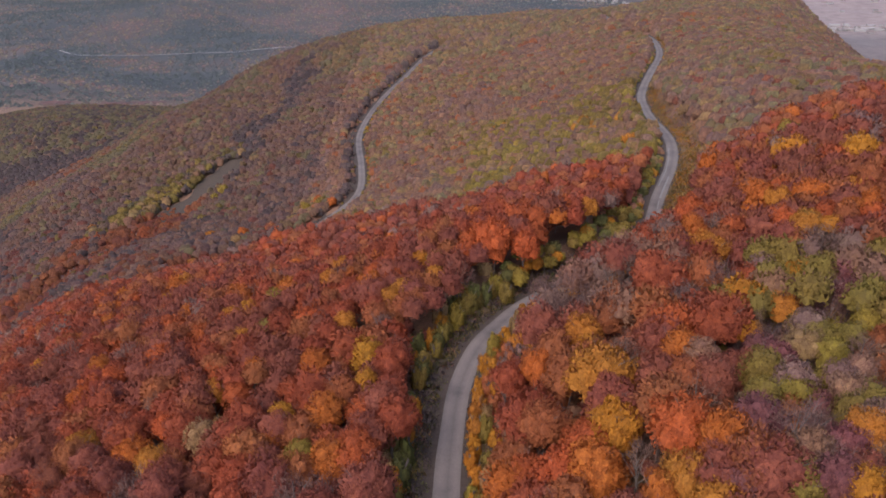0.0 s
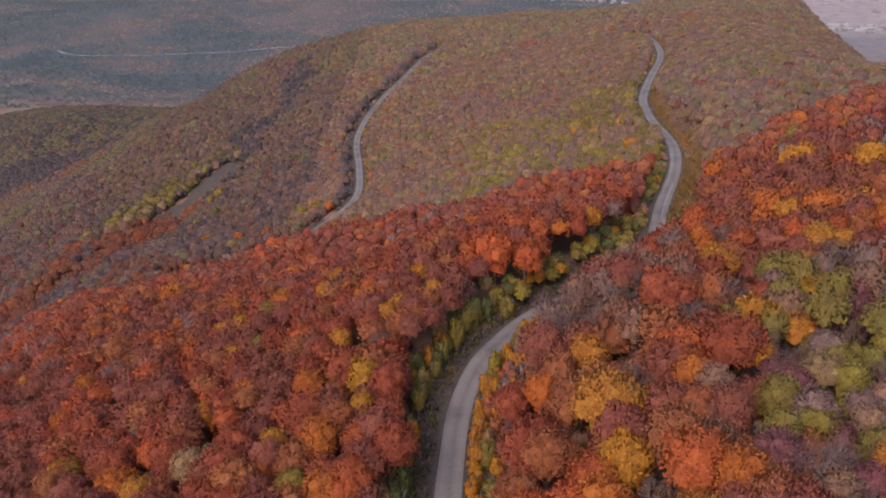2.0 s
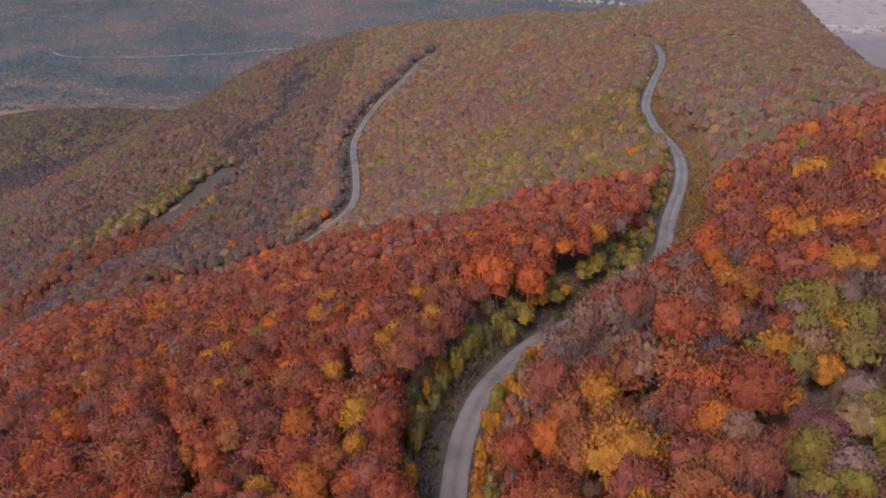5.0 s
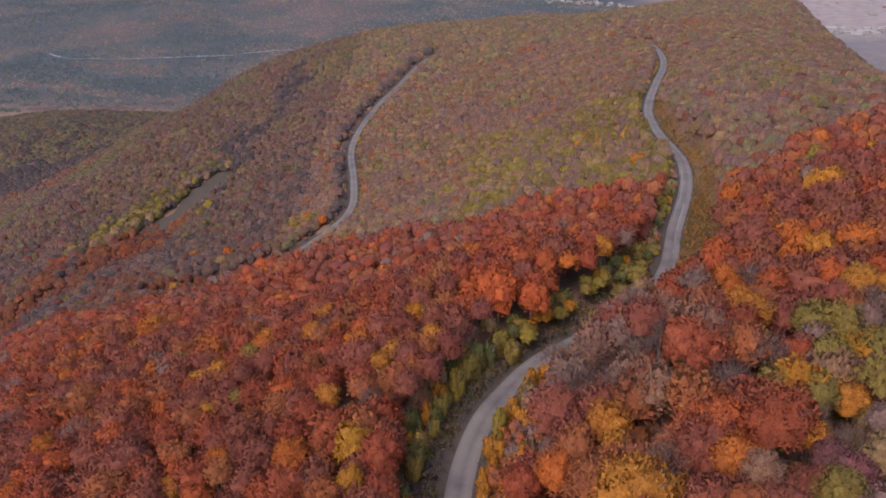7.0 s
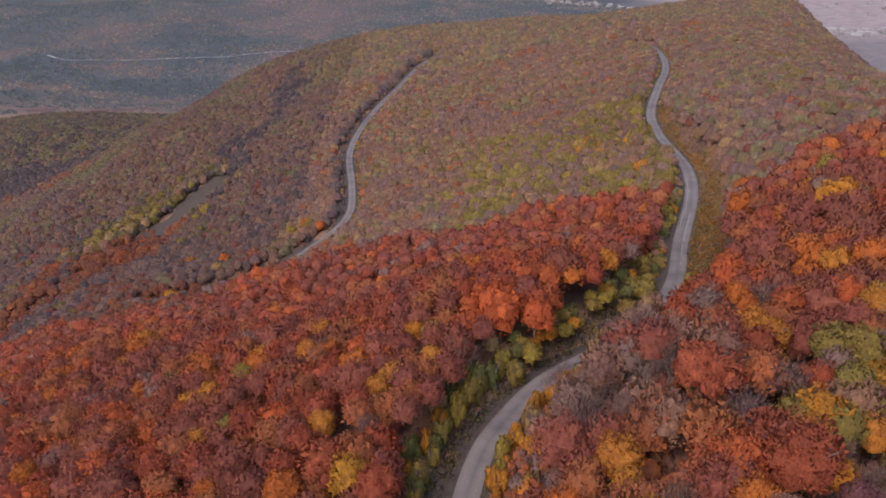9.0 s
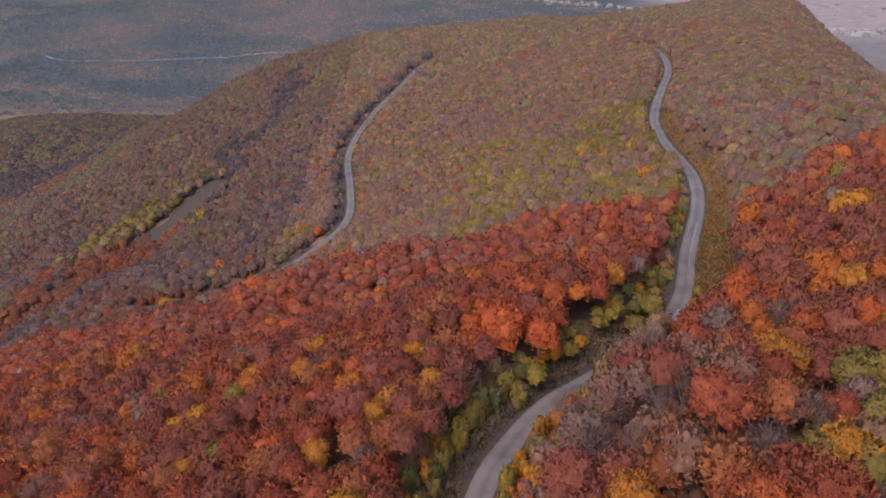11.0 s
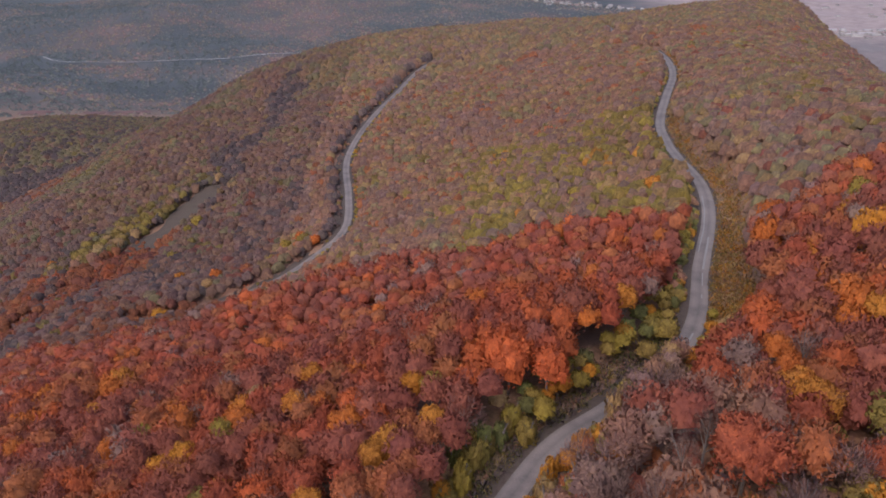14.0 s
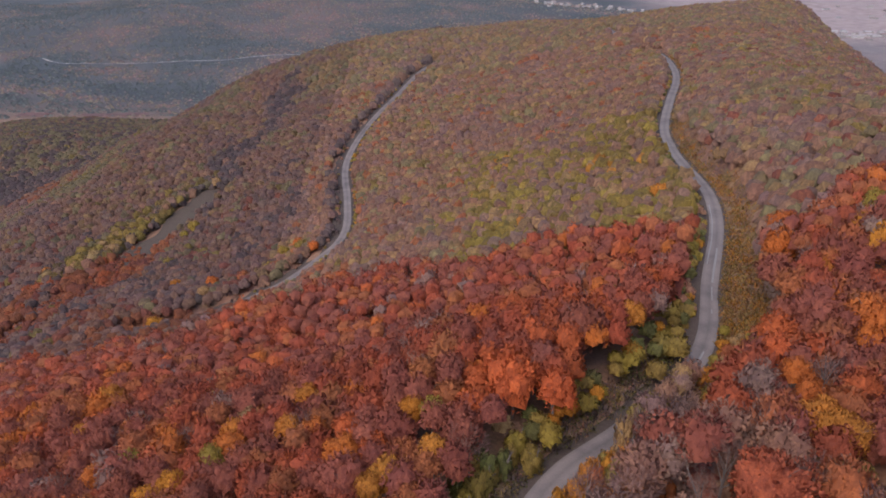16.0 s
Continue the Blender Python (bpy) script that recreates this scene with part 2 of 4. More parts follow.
def height(x, y):
    z = bare_height(x, y)
    for line, core, out in ((UPPER_ROAD, 4.5, 18), (LOWER_ROAD, 5.0, 22)):
        d, rz = near_line(x, y, line)
        t = 1 - ease(core, out, d)
        z = z * (1 - t) + (rz - 0.4) * t
    return z


def mesh_object(name, verts, faces, material, parent=None):
    me = bpy.data.meshes.new(name)
    me.from_pydata(verts, [], faces)
    me.materials.append(material)
    ob = new(name, me)
    ob.parent = parent
    return ob


# Stands of the valley: middle, breadth and depth, and how dark and blue (below 0) or rosy (above 0) the stand is. The
# rosy one at y = 2850 is pale haze put into the colour.
VALLEY_STANDS = [(-1089, 1964, 110, 120, -0.40), (-1098, 2432, 130, 90, 0.34), (-1134, 2250, 60, 60, 0.34), (-1220, 2187, 70, 36, 0.36), (-820, 2286, 100, 88, -0.32),
                 (-627, 2182, 75, 80, -0.26), (-640, 2626, 130, 60, 0.42), (-913, 1582, 80, 40, -0.42), (-692, 1742, 150, 42, -0.42), (-737, 1906, 130, 56, 0.16),
                 (-694, 1610, 110, 36, 0.34), (-1561, 2841, 190, 300, -0.22), (-1267, 2860, 170, 260, -0.18), (-430, 2850, 260, 300, 0.36), (-895, 1524, 60, 26, -0.3)]


def valley_tone(x, y):
    """0 for dark blue-green woods to 1 for rosy fields and the paler haze of the far end."""
    t = np.array([0.40 + 0.40 * noise.noise((a / 260, b / 200, 9.0)) + 0.34 * noise.noise((a / 90, b / 60, 4.0)) for a, b in zip(x, y)])
    for cx, cy, w, d, k in VALLEY_STANDS:
        t += k * np.exp(-((x - cx) / w) ** 2 - ((y - cy) / d) ** 2)
    return np.clip(t, 0, 1)


# ground, one sheet from behind the camera to the horizon
ys = [-6000.0, -2500.0, -1000.0, -450.0]
y = -200.0
while y < 9500:
    ys.append(y)
    y += (y + 350) * (0.0075 if y < 1500 else 0.02)
us = [-5.0, -2.6, -1.8, -1.5] + list(np.linspace(-1.3, 1.3, 125)) + [1.5, 1.8, 2.6, 5.0]
gx, gy = np.meshgrid(np.array(us), np.array(ys))
gx = gx * (120 + 0.5 * np.maximum(gy, -60)) * np.where(np.abs(gx) > 1.4, 1.0 + 6000.0 * (np.abs(gx) > 4) / (120 + 0.5 * np.maximum(gy, -60)), 1.0)
fx, fy = gx.ravel(), gy.ravel()
gz = height(fx, fy)
nr, nc = gx.shape
idx = np.arange(nr * nc).reshape(nr, nc)
quads = np.stack([idx[:-1, :-1], idx[:-1, 1:], idx[1:, 1:], idx[1:, :-1]], -1).reshape(-1, 4)
ground = mesh_object("ground", np.stack([fx, fy, gz], 1).tolist(), quads.tolist(), SOIL)
ground.data.attributes.new("valley", 'FLOAT', 'POINT').data.foreach_set("value", valley_share(fx, fy).astype(np.float32))
plain = ease(700, 1300, fx - 0.05 * fy) * ease(1900, 2600, fy + 0.2 * fx) * (0.5 + 0.5 * ease(2750, 3150, fy))
ground.data.attributes.new("plain", 'FLOAT', 'POINT').data.foreach_set("value", plain.astype(np.float32))
tone_v = np.zeros(len(fx), np.float32)
in_valley = np.flatnonzero((fy > 1000) & (fy < 5200))
tone_v[in_valley] = valley_tone(fx[in_valley], fy[in_valley])
ground.data.attributes.new("tone", 'FLOAT', 'POINT').data.foreach_set("value", tone_v)
ground.data.polygons.foreach_set("use_smooth", np.ones(len(quads), bool))
tagged(ground, "hilly ground under the autumn woods, brown with fallen leaves", "ground", kind="structure")


def ribbon(name, line, section, material, parent=None):
    """A strip along a line: section is a list of (sideways, up); its UV runs 0 to 1 across and in metres along."""
    p = line[:, :3]
    t = np.gradient(p[:, :2], axis=0)
    t /= np.linalg.norm(t, axis=1)[:, None]
    side = np.stack([t[:, 1], -t[:, 0]], 1)
    run = np.concatenate([[0], np.cumsum(np.linalg.norm(np.diff(p[:, :2], axis=0), axis=1))])
    n, k = len(p), len(section)
    verts, uvs = [], []
    for i in range(n):
        for j, (s, u) in enumerate(section):
            wob = 0.05 * math.sin(run[i] * 0.31 + 3 * s) + 0.07 * math.sin(run[i] * 0.13 + s)
            s2 = s + wob * (1 if j in (0, k - 1) else 0.4)
            verts.append((p[i, 0] + side[i, 0] * s2, p[i, 1] + side[i, 1] * s2, p[i, 2] + u))
            uvs.append((j / (k - 1), run[i]))
    faces = [(i * k + j, i * k + j + 1, (i + 1) * k + j + 1, (i + 1) * k + j) for i in range(n - 1) for j in range(k - 1)]
    ob = mesh_object(name, verts, faces, material, parent)
    layer = ob.data.uv_layers.new(name="UVMap")
    for loop in ob.data.loops:
        layer.data[loop.index].uv = uvs[loop.vertex_index]
    return ob


SECTION = [(-2.42, -0.10), (-2.3, 0.0), (-1.5, 0.03), (-0.6, 0.055), (0, 0.06), (0.6, 0.055), (1.5, 0.03), (2.3, 0.0), (2.42, -0.10)]
VERGE = [(-9.5, -0.6), (-7.0, -0.36), (-4.6, -0.28), (-3.2, -0.1), (-2.2, -0.04), (2.2, -0.04), (3.2, -0.1), (4.6, -0.28), (6.2, -1.1)]
for line, what in ((UPPER_ROAD, "ridge"), (LOWER_ROAD, "slope")):
    road = ribbon("road", line, SECTION, ASPHALT)
    tagged(road, "narrow winding grey asphalt road with worn wheel tracks along the wooded " + what, "road", kind="structure")
    verge = ribbon("road_shoulder", line, VERGE, SHOULDER)
    tagged(verge, "brown earth and gravel shoulder beside the asphalt road", "road shoulder", kind="structure")

# ---------------------------------------------------------------- woods
PALETTE = {
    "crimson": (0.254, 0.058, 0.029), "wine": (0.205, 0.061, 0.042), "rust": (0.268, 0.086, 0.036), "orange": (0.355, 0.100, 0.021),
    "amber": (0.36, 0.138, 0.024), "yellow": (0.36, 0.150, 0.018), "olive": (0.190, 0.130, 0.033), "lime": (0.224, 0.156, 0.030),
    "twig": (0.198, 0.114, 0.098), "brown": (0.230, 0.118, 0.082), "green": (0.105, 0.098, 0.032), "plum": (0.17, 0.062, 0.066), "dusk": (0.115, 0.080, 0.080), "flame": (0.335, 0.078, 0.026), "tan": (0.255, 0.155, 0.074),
    # Olive greyed for the far slopes: haze put into the leaf colour.
    "hazed_olive": (0.190, 0.148, 0.078),
}
WORDS = {"crimson": "deep red", "wine": "dull wine-red", "rust": "rust-red", "orange": "bright orange", "amber": "amber", "yellow": "golden yellow", "olive": "olive-green",
         "lime": "yellow-green", "twig": "grey-mauve nearly bare", "brown": "brown", "green": "green", "plum": "plum-red", "dusk": "dark bare", "flame": "flame-red", "tan": "tan-brown", "hazed_olive": "grey-olive"}
NAMES = list(PALETTE)
RGB = np.array([PALETTE[n] for n in NAMES])


def leaf_cards(p, along, long, wide, rng, face=None):
    """Rhombic leaf clumps at the points p, pointing along, as vertices (three each)."""
    n = len(p)
    along = along / np.linalg.norm(along, axis=1)[:, None]
    w = np.cross(along, rng.normal(size=(n, 3)) if face is None else face)
    w /= np.linalg.norm(w, axis=1)[:, None] + 1e-9
    h = np.cross(along, w)
    l, b = (long * rng.uniform(0.7, 1.35, n))[:, None], (wide * rng.uniform(0.7, 1.35, n))[:, None]
    mid = p + h * l * 0.12
    return np.stack([p - along * l * 0.5 + w * b * 0.2, mid + w * b * 0.5 + along * l * 0.3, mid - w * b * 0.5 + along * l * 0.45], 1).reshape(-1, 3)


def crown_points(n, lobes, rng, flat=0.8, upright=0.9):
    """Points on a lumpy dome of radius 1 whose foot is at z = 0, with outward ways."""
    k = np.arange(lobes) + 0.5
    el = np.arcsin(np.clip(k / lobes * 1.4 - 0.4, -0.5, 1))
    az = k * 2.39996 + rng.uniform(0, 6.28)
    c = np.stack([np.cos(el) * np.cos(az), np.cos(el) * np.sin(az), np.sin(el) * flat], 1) * rng.uniform(0.5, 0.74, lobes)[:, None]
    c[:, :2] *= rng.uniform(0.85, 1.1, 2)
    rad = rng.uniform(0.27, 0.45, lobes)
    which = rng.integers(0, lobes, n)
    d = rng.normal(size=(n, 3))
    d /= np.linalg.norm(d, axis=1)[:, None]
    outward = c[which] / (np.linalg.norm(c[which], axis=1)[:, None] + 1e-6)
    flip = (d * outward).sum(1) < -0.25
    d[flip] *= -1
    d[:, 2] = np.where(d[:, 2] < -0.5, -d[:, 2], d[:, 2])
    p = c[which] + d * (rad[which] * rng.uniform(0.72, 1.06, n))[:, None]
    p[:, 2] += 0.28
    fan = p - np.array([0, 0, -0.35 * upright])
    radial = fan / np.linalg.norm(fan, axis=1)[:, None]
    way = radial + d * 0.3 + rng.normal(size=(n, 3)) * 0.42
    facing = d * 0.65 + radial * 0.55 + rng.normal(size=(n, 3)) * 0.18
    return p, way, facing / np.linalg.norm(facing, axis=1)[:, None], c, rad


def crown_heart(around, rows, size, rng):
    """The dense inside of a crown: a lumpy dome of facets, three vertices each, with rounded normals."""
    ph = rng.uniform(0, 6.283, 4)
    az = np.arange(around) * 6.2832 / around + ph[3]
    el = np.linspace(-0.45, 1.5708, rows + 1)
    A, E = np.meshgrid(az, el)
    r = size * (1 + 0.17 * np.sin(3 * A + ph[0] + E) + 0.13 * np.sin(5 * A + ph[1] - 2 * E) + 0.08 * np.sin(4 * E + ph[2]))
    P = np.stack([r * np.cos(E) * np.cos(A), r * np.cos(E) * np.sin(A), r * np.sin(E) * 0.95 + 0.30], -1)
    P += rng.normal(size=P.shape) * 0.03
    Q = np.roll(P, -1, 1)
    v = np.concatenate([np.stack([P[:-1], Q[:-1], Q[1:]], 2).reshape(-1, 3), np.stack([P[:-1], Q[1:], P[1:]], 2).reshape(-1, 3)])
    n = v - np.array([0, 0, 0.15]) + np.repeat(rng.normal(size=(len(v) // 3, 3)) * 0.3 * size, 3, 0)
    return v, n / np.linalg.norm(n, axis=1)[:, None]


def crown_clump(around, rows, size, ragged, rng):
    """A ragged dome of leaf sprays, in and out from point to point, with rounded normals."""
    ph = rng.uniform(0, 6.283, 4)
    az = np.arange(around) * 6.2832 / around + ph[3]
    el = np.linspace(-0.5, 1.5708, rows + 1)
    A, E = np.meshgrid(az, el)
    A = A + (np.arange(rows + 1) % 2)[:, None] * 3.1416 / around + rng.uniform(-0.25, 0.25, A.shape) * 6.28 / around
    r = size * (1 + 0.13 * np.sin(3 * A + ph[0] + E) + 0.10 * np.sin(5 * A + ph[1] - 2 * E) + ragged * rng.uniform(-1, 1, A.shape))
    r[-1] = size * 0.95
    P = np.stack([r * np.cos(E) * np.cos(A), r * np.cos(E) * np.sin(A), r * np.sin(E) * 0.95 + 0.30], -1)
    Q = np.roll(P, -1, 1)
    even_row = (np.arange(rows) % 2 == 0)[:, None, None, None]
    one = np.where(even_row, np.stack([P[:-1], Q[:-1], P[1:]], 2), np.stack([P[:-1], Q[:-1], Q[1:]], 2))
    two = np.where(even_row, np.stack([Q[:-1], Q[1:], P[1:]], 2), np.stack([P[:-1], Q[1:], P[1:]], 2))
    v = np.concatenate([one.reshape(-1, 3), two.reshape(-1, 3)])
    n = v - np.array([0, 0, 0.1])
    n = n / np.linalg.norm(n, axis=1)[:, None] * 0.62 + np.array([0, 0, 0.42]) + np.repeat(rng.normal(size=(len(v) // 3, 3)) * 0.13, 3, 0)
    return v, n / np.linalg.norm(n, axis=1)[:, None]


GRASS = 26
HEART = {"full": 0.74, "oak": 0.80, "shrub": 0.74, "sparse": 0.64, "bare": 0.55}


def crown_with_heart(kind, n, around, rows, rng):
    """Leaf sprays round the dense lobes of a crown; far crowns are lobes alone."""
    if n < 20:
        main = crown_clump(around, rows, 0.82, 0.25, rng)
        out = [main]
        for k in range(1 + (n > 8) + (n > 10) + 2 * (n > 12)):
            v, f = crown_clump(5, 1, rng.uniform(0.42, 0.58), 0.25, rng)
            a = rng.uniform(0, 0.9) + k * 2.2
            out.append((v + np.array([math.cos(a), math.sin(a), rng.uniform(-0.2, 0.7)]) * rng.uniform(0.45, 0.62), f))
        return np.concatenate([q[0] for q in out]), np.concatenate([q[1] for q in out])
    v, f, c, rad = crown_shape(kind, n, rng)
    if (kind != "bare" or n <= 200) and n != GRASS:
        vs, fs = [v], [f]
        core = crown_clump(around + 1, 2, 0.68 if n > 200 else 0.6 if kind == "bare" else 0.82, 0.25, rng)
        vs.append(core[0])
        fs.append(core[1])
        for mid, r in zip(c, rad):
            if mid[2] < -0.12:
                continue
            hv, hf = crown_clump(around, rows, 1.0, 0.25, rng)
            hv = (hv - np.array([0, 0, 0.3])) * r * HEART[kind] * (1.22 if 200 < n < 500 else 0.86 if n > 1000 else 1.0) + mid * 0.92 + np.array([0, 0, 0.28])
            way = hv / np.linalg.norm(hv, axis=1)[:, None]
            hf = hf * 0.6 + way * 0.4
            vs.append(hv)
            fs.append(hf / np.linalg.norm(hf, axis=1)[:, None])
        v, f = np.concatenate(vs), np.concatenate(fs)
    return v, f


def crown_shape(kind, n, rng):
    """Vertices and normals of a crown of radius 1: full, sparse, bare, oak or shrub."""
    q = math.sqrt(n) * (1.2 if 200 < n < 500 else 1.0)
    lobes, flat, upright = {"full": (15, 0.95, 0.9), "oak": (17, 0.8, 0.3), "shrub": (9, 1.1, 0.8), "sparse": (13, 1.0, 1.3), "bare": (12, 1.0, 1.5)}[kind]
    p, w, f, c, rad = crown_points(n, lobes if n > 200 else 8, rng, flat, upright)
    lie = np.cross(f, rng.normal(size=(n, 3)))
    lie /= np.linalg.norm(lie, axis=1)[:, None]
    tilt = f + rng.normal(size=(n, 3)) * 0.45
    m = n // 2
    if n <= 200:
        long, wide = (3.4, 0.9) if kind == "bare" else (2.4, 1.1) if n > 40 else (2.0, 0.8)
        v = leaf_cards(p, lie * 0.45 + w * 0.7 + np.array([0, 0, 0.5]), long / q, wide / q, rng, tilt)
    elif kind == "sparse":
        p[m:] *= np.array([0.95, 0.95, 0.96])
        v = np.concatenate([leaf_cards(p[:m], lie[:m] + w[:m] * 0.6, 4.0 / q, 2.5 / q, rng, tilt[:m]), leaf_cards(p[m:], w[m:], 6.2 / q, 1.1 / q, rng)])
    elif kind == "bare":
        p = p * rng.uniform(0.6, 1.0, n)[:, None]
        v = leaf_cards(p, w + rng.normal(size=(n, 3)) * 0.3, 6.8 / q, 0.62 / q, rng)
    else:
        long, wide, turn = {"full": (4.9, 2.5, 0.8), "oak": (3.7, 2.9, 0.5), "shrub": (3.9, 2.5, 0.7)}[kind]
        v = np.concatenate([leaf_cards(p[:m], lie[:m] + w[:m] * turn, long / q, wide / q, rng, tilt[:m]),
                            leaf_cards(p[m:], w[m:] + lie[m:] * 0.5, long * 1.1 / q, wide * 0.9 / q, rng, tilt[m:])])
    t = v.reshape(-1, 3, 3)
    flat_n = np.cross(t[:, 1] - t[:, 0], t[:, 2] - t[:, 0])
    flat_n /= np.linalg.norm(flat_n, axis=1)[:, None] + 1e-9
    back = (flat_n * f).sum(1) < 0
    t[back] = t[back][:, ::-1]
    flat_n[back] *= -1
    f = f * 0.6 + flat_n * 0.14 + np.array([0, 0, 0.4]) if n <= 200 else f * 0.75 + flat_n * 0.14 + np.array([0, 0, 0.22])
    f /= np.linalg.norm(f, axis=1)[:, None]
    return t.reshape(-1, 3), np.repeat(f, 3, 0), c, rad


def stick(a, b, ra, rb, sides=5):
    """A tapered limb from a to b."""
    a, b = np.array(a, float), np.array(b, float)
    t = (b - a) / np.linalg.norm(b - a)
    u = np.cross(t, (0.3, 0.8, 0.52))
    u /= np.linalg.norm(u)
    w = np.cross(t, u)
    v = [tuple(c + r * (u * math.cos(k * 6.2832 / sides) + w * math.sin(k * 6.2832 / sides))) for c, r in ((a, ra), (b, rb)) for k in range(sides)]
    return v, [(k, (k + 1) % sides, sides + (k + 1) % sides, sides + k) for k in range(sides)]


def trunk_mesh(seed, tall, limbs):
    """A trunk with limbs that fork into the crown; the crown's foot is at its middle height."""
    g = np.random.default_rng(seed)
    verts, faces = [], []

    def add(vf):
        o = len(verts)
        verts.extend(vf[0])
        faces.extend([tuple(i + o for i in f) for f in vf[1]])
    bend = g.normal(size=2) * 0.25
    fork = (bend[0], bend[1], tall * 0.45)
    add(stick((0, 0, -0.8), fork, 0.28, 0.19, 7))
    add(stick(fork, (bend[0] * 2, bend[1] * 2, tall * 0.86), 0.18, 0.04, 6))
    for k in range(limbs):
        az = k * 2.4 + g.uniform(0, 0.6)
        z0 = tall * g.uniform(0.34, 0.62)
        r = tall * g.uniform(0.09, 0.16)
        tip = (bend[0] + math.cos(az) * r, bend[1] + math.sin(az) * r, z0 + tall * g.uniform(0.16, 0.3))
        add(stick((bend[0] * z0 / fork[2], bend[1] * z0 / fork[2], z0), tip, 0.11, 0.03, 5))
        for q in (-0.5, 0.5):
            end = (tip[0] + math.cos(az + q) * r * 0.5, tip[1] + math.sin(az + q) * r * 0.5, tip[2] + tall * 0.08)
            add(stick(tip, end, 0.03, 0.012, 3))
    me = bpy.data.meshes.new("trunk")
    me.from_pydata(verts, [], faces)
    me.materials.append(BARK)
    return me


def crown_mesh(kind, n, seed):
    v, f = crown_with_heart(kind, n, 6, 2, np.random.default_rng(seed))
    me = bpy.data.meshes.new("crown")
    me.from_pydata(v.tolist(), [], np.arange(len(v)).reshape(-1, 3).tolist(), shade_flat=False)
    me.normals_split_custom_set_from_vertices(f.tolist())
    me.materials.append(LEAF)
    return me


CROWNS = {"full": [crown_mesh("full", 1850, 10 + k) for k in range(5)], "sparse": [crown_mesh("sparse", 1850, 30 + k) for k in range(4)],
          "bare": [crown_mesh("bare", 1700, 50 + k) for k in range(3)], "oak": [crown_mesh("oak", 1850, 70 + k) for k in range(4)],
          "shrub": [crown_mesh("shrub", 420, 90 + k) for k in range(4)]}
FAR_CROWNS = {kind: [crown_mesh(kind, 950, 210 + 7 * q + k) for k in range(3)] for q, kind in enumerate(("full", "sparse", "bare", "oak"))}
TRUNKS = [trunk_mesh(k, 15.0, 7) for k in range(4)]
STEMS = [trunk_mesh(20 + k, 3.2, 5) for k in range(2)]


def tree(kind, colour, x, y, z, radius, tall, seed):
    """A tree of its own: trunk with limbs, and a crown of leaf clumps."""
    g = np.random.default_rng(seed)
    name = {"full": "beech_tree", "sparse": "beech_tree", "bare": "bare_tree", "oak": "oak_tree", "shrub": "roadside_shrub"}[kind]
    root = new(name)
    root.empty_display_size = 0.5
    root.matrix_world = pose(x, y, z, 0, 0, g.uniform(0, 360))
    trunk = new("stem" if kind == "shrub" else "trunk", (STEMS if kind == "shrub" else TRUNKS)[seed % (2 if kind == "shrub" else 4)])
    trunk.parent = root
    s = tall / (3.4 if kind == "shrub" else 15.0)
    trunk.scale = (s, s, s)
    options = CROWNS[kind] if y < 150 or kind == "shrub" else FAR_CROWNS[kind]
    crown = new("crown", options[seed % len(options)])
    crown.parent = root
    up = radius * g.uniform(1.1, 1.4) if kind != "shrub" else tall * 0.75
    crown.scale = (radius * g.uniform(0.92, 1.08), radius * g.uniform(0.92, 1.08), up)
    crown.location = (0, 0, max(tall - 1.28 * up, 0.1))
    tint = RGB[NAMES.index(colour)] * g.uniform(0.84, 1.03) * g.uniform(0.95, 1.05, 3)
    crown.color = (*tint, 1)
    word = WORDS[colour]
    if kind == "shrub":
        tagged(root, word + " autumn shrub at the edge of the road", "shrub", group="shrubs along the road")
    elif kind in ("bare", "sparse"):
        tagged(root, ("leafless " if kind == "bare" else "thinning ") + word + " tree with upright twigs in the autumn wood", "tree", group="trees of the near wood")
    else:
        tagged(root, word + " autumn tree with a full leafy crown in the wood", "tree", group="trees of the near wood")
    return root


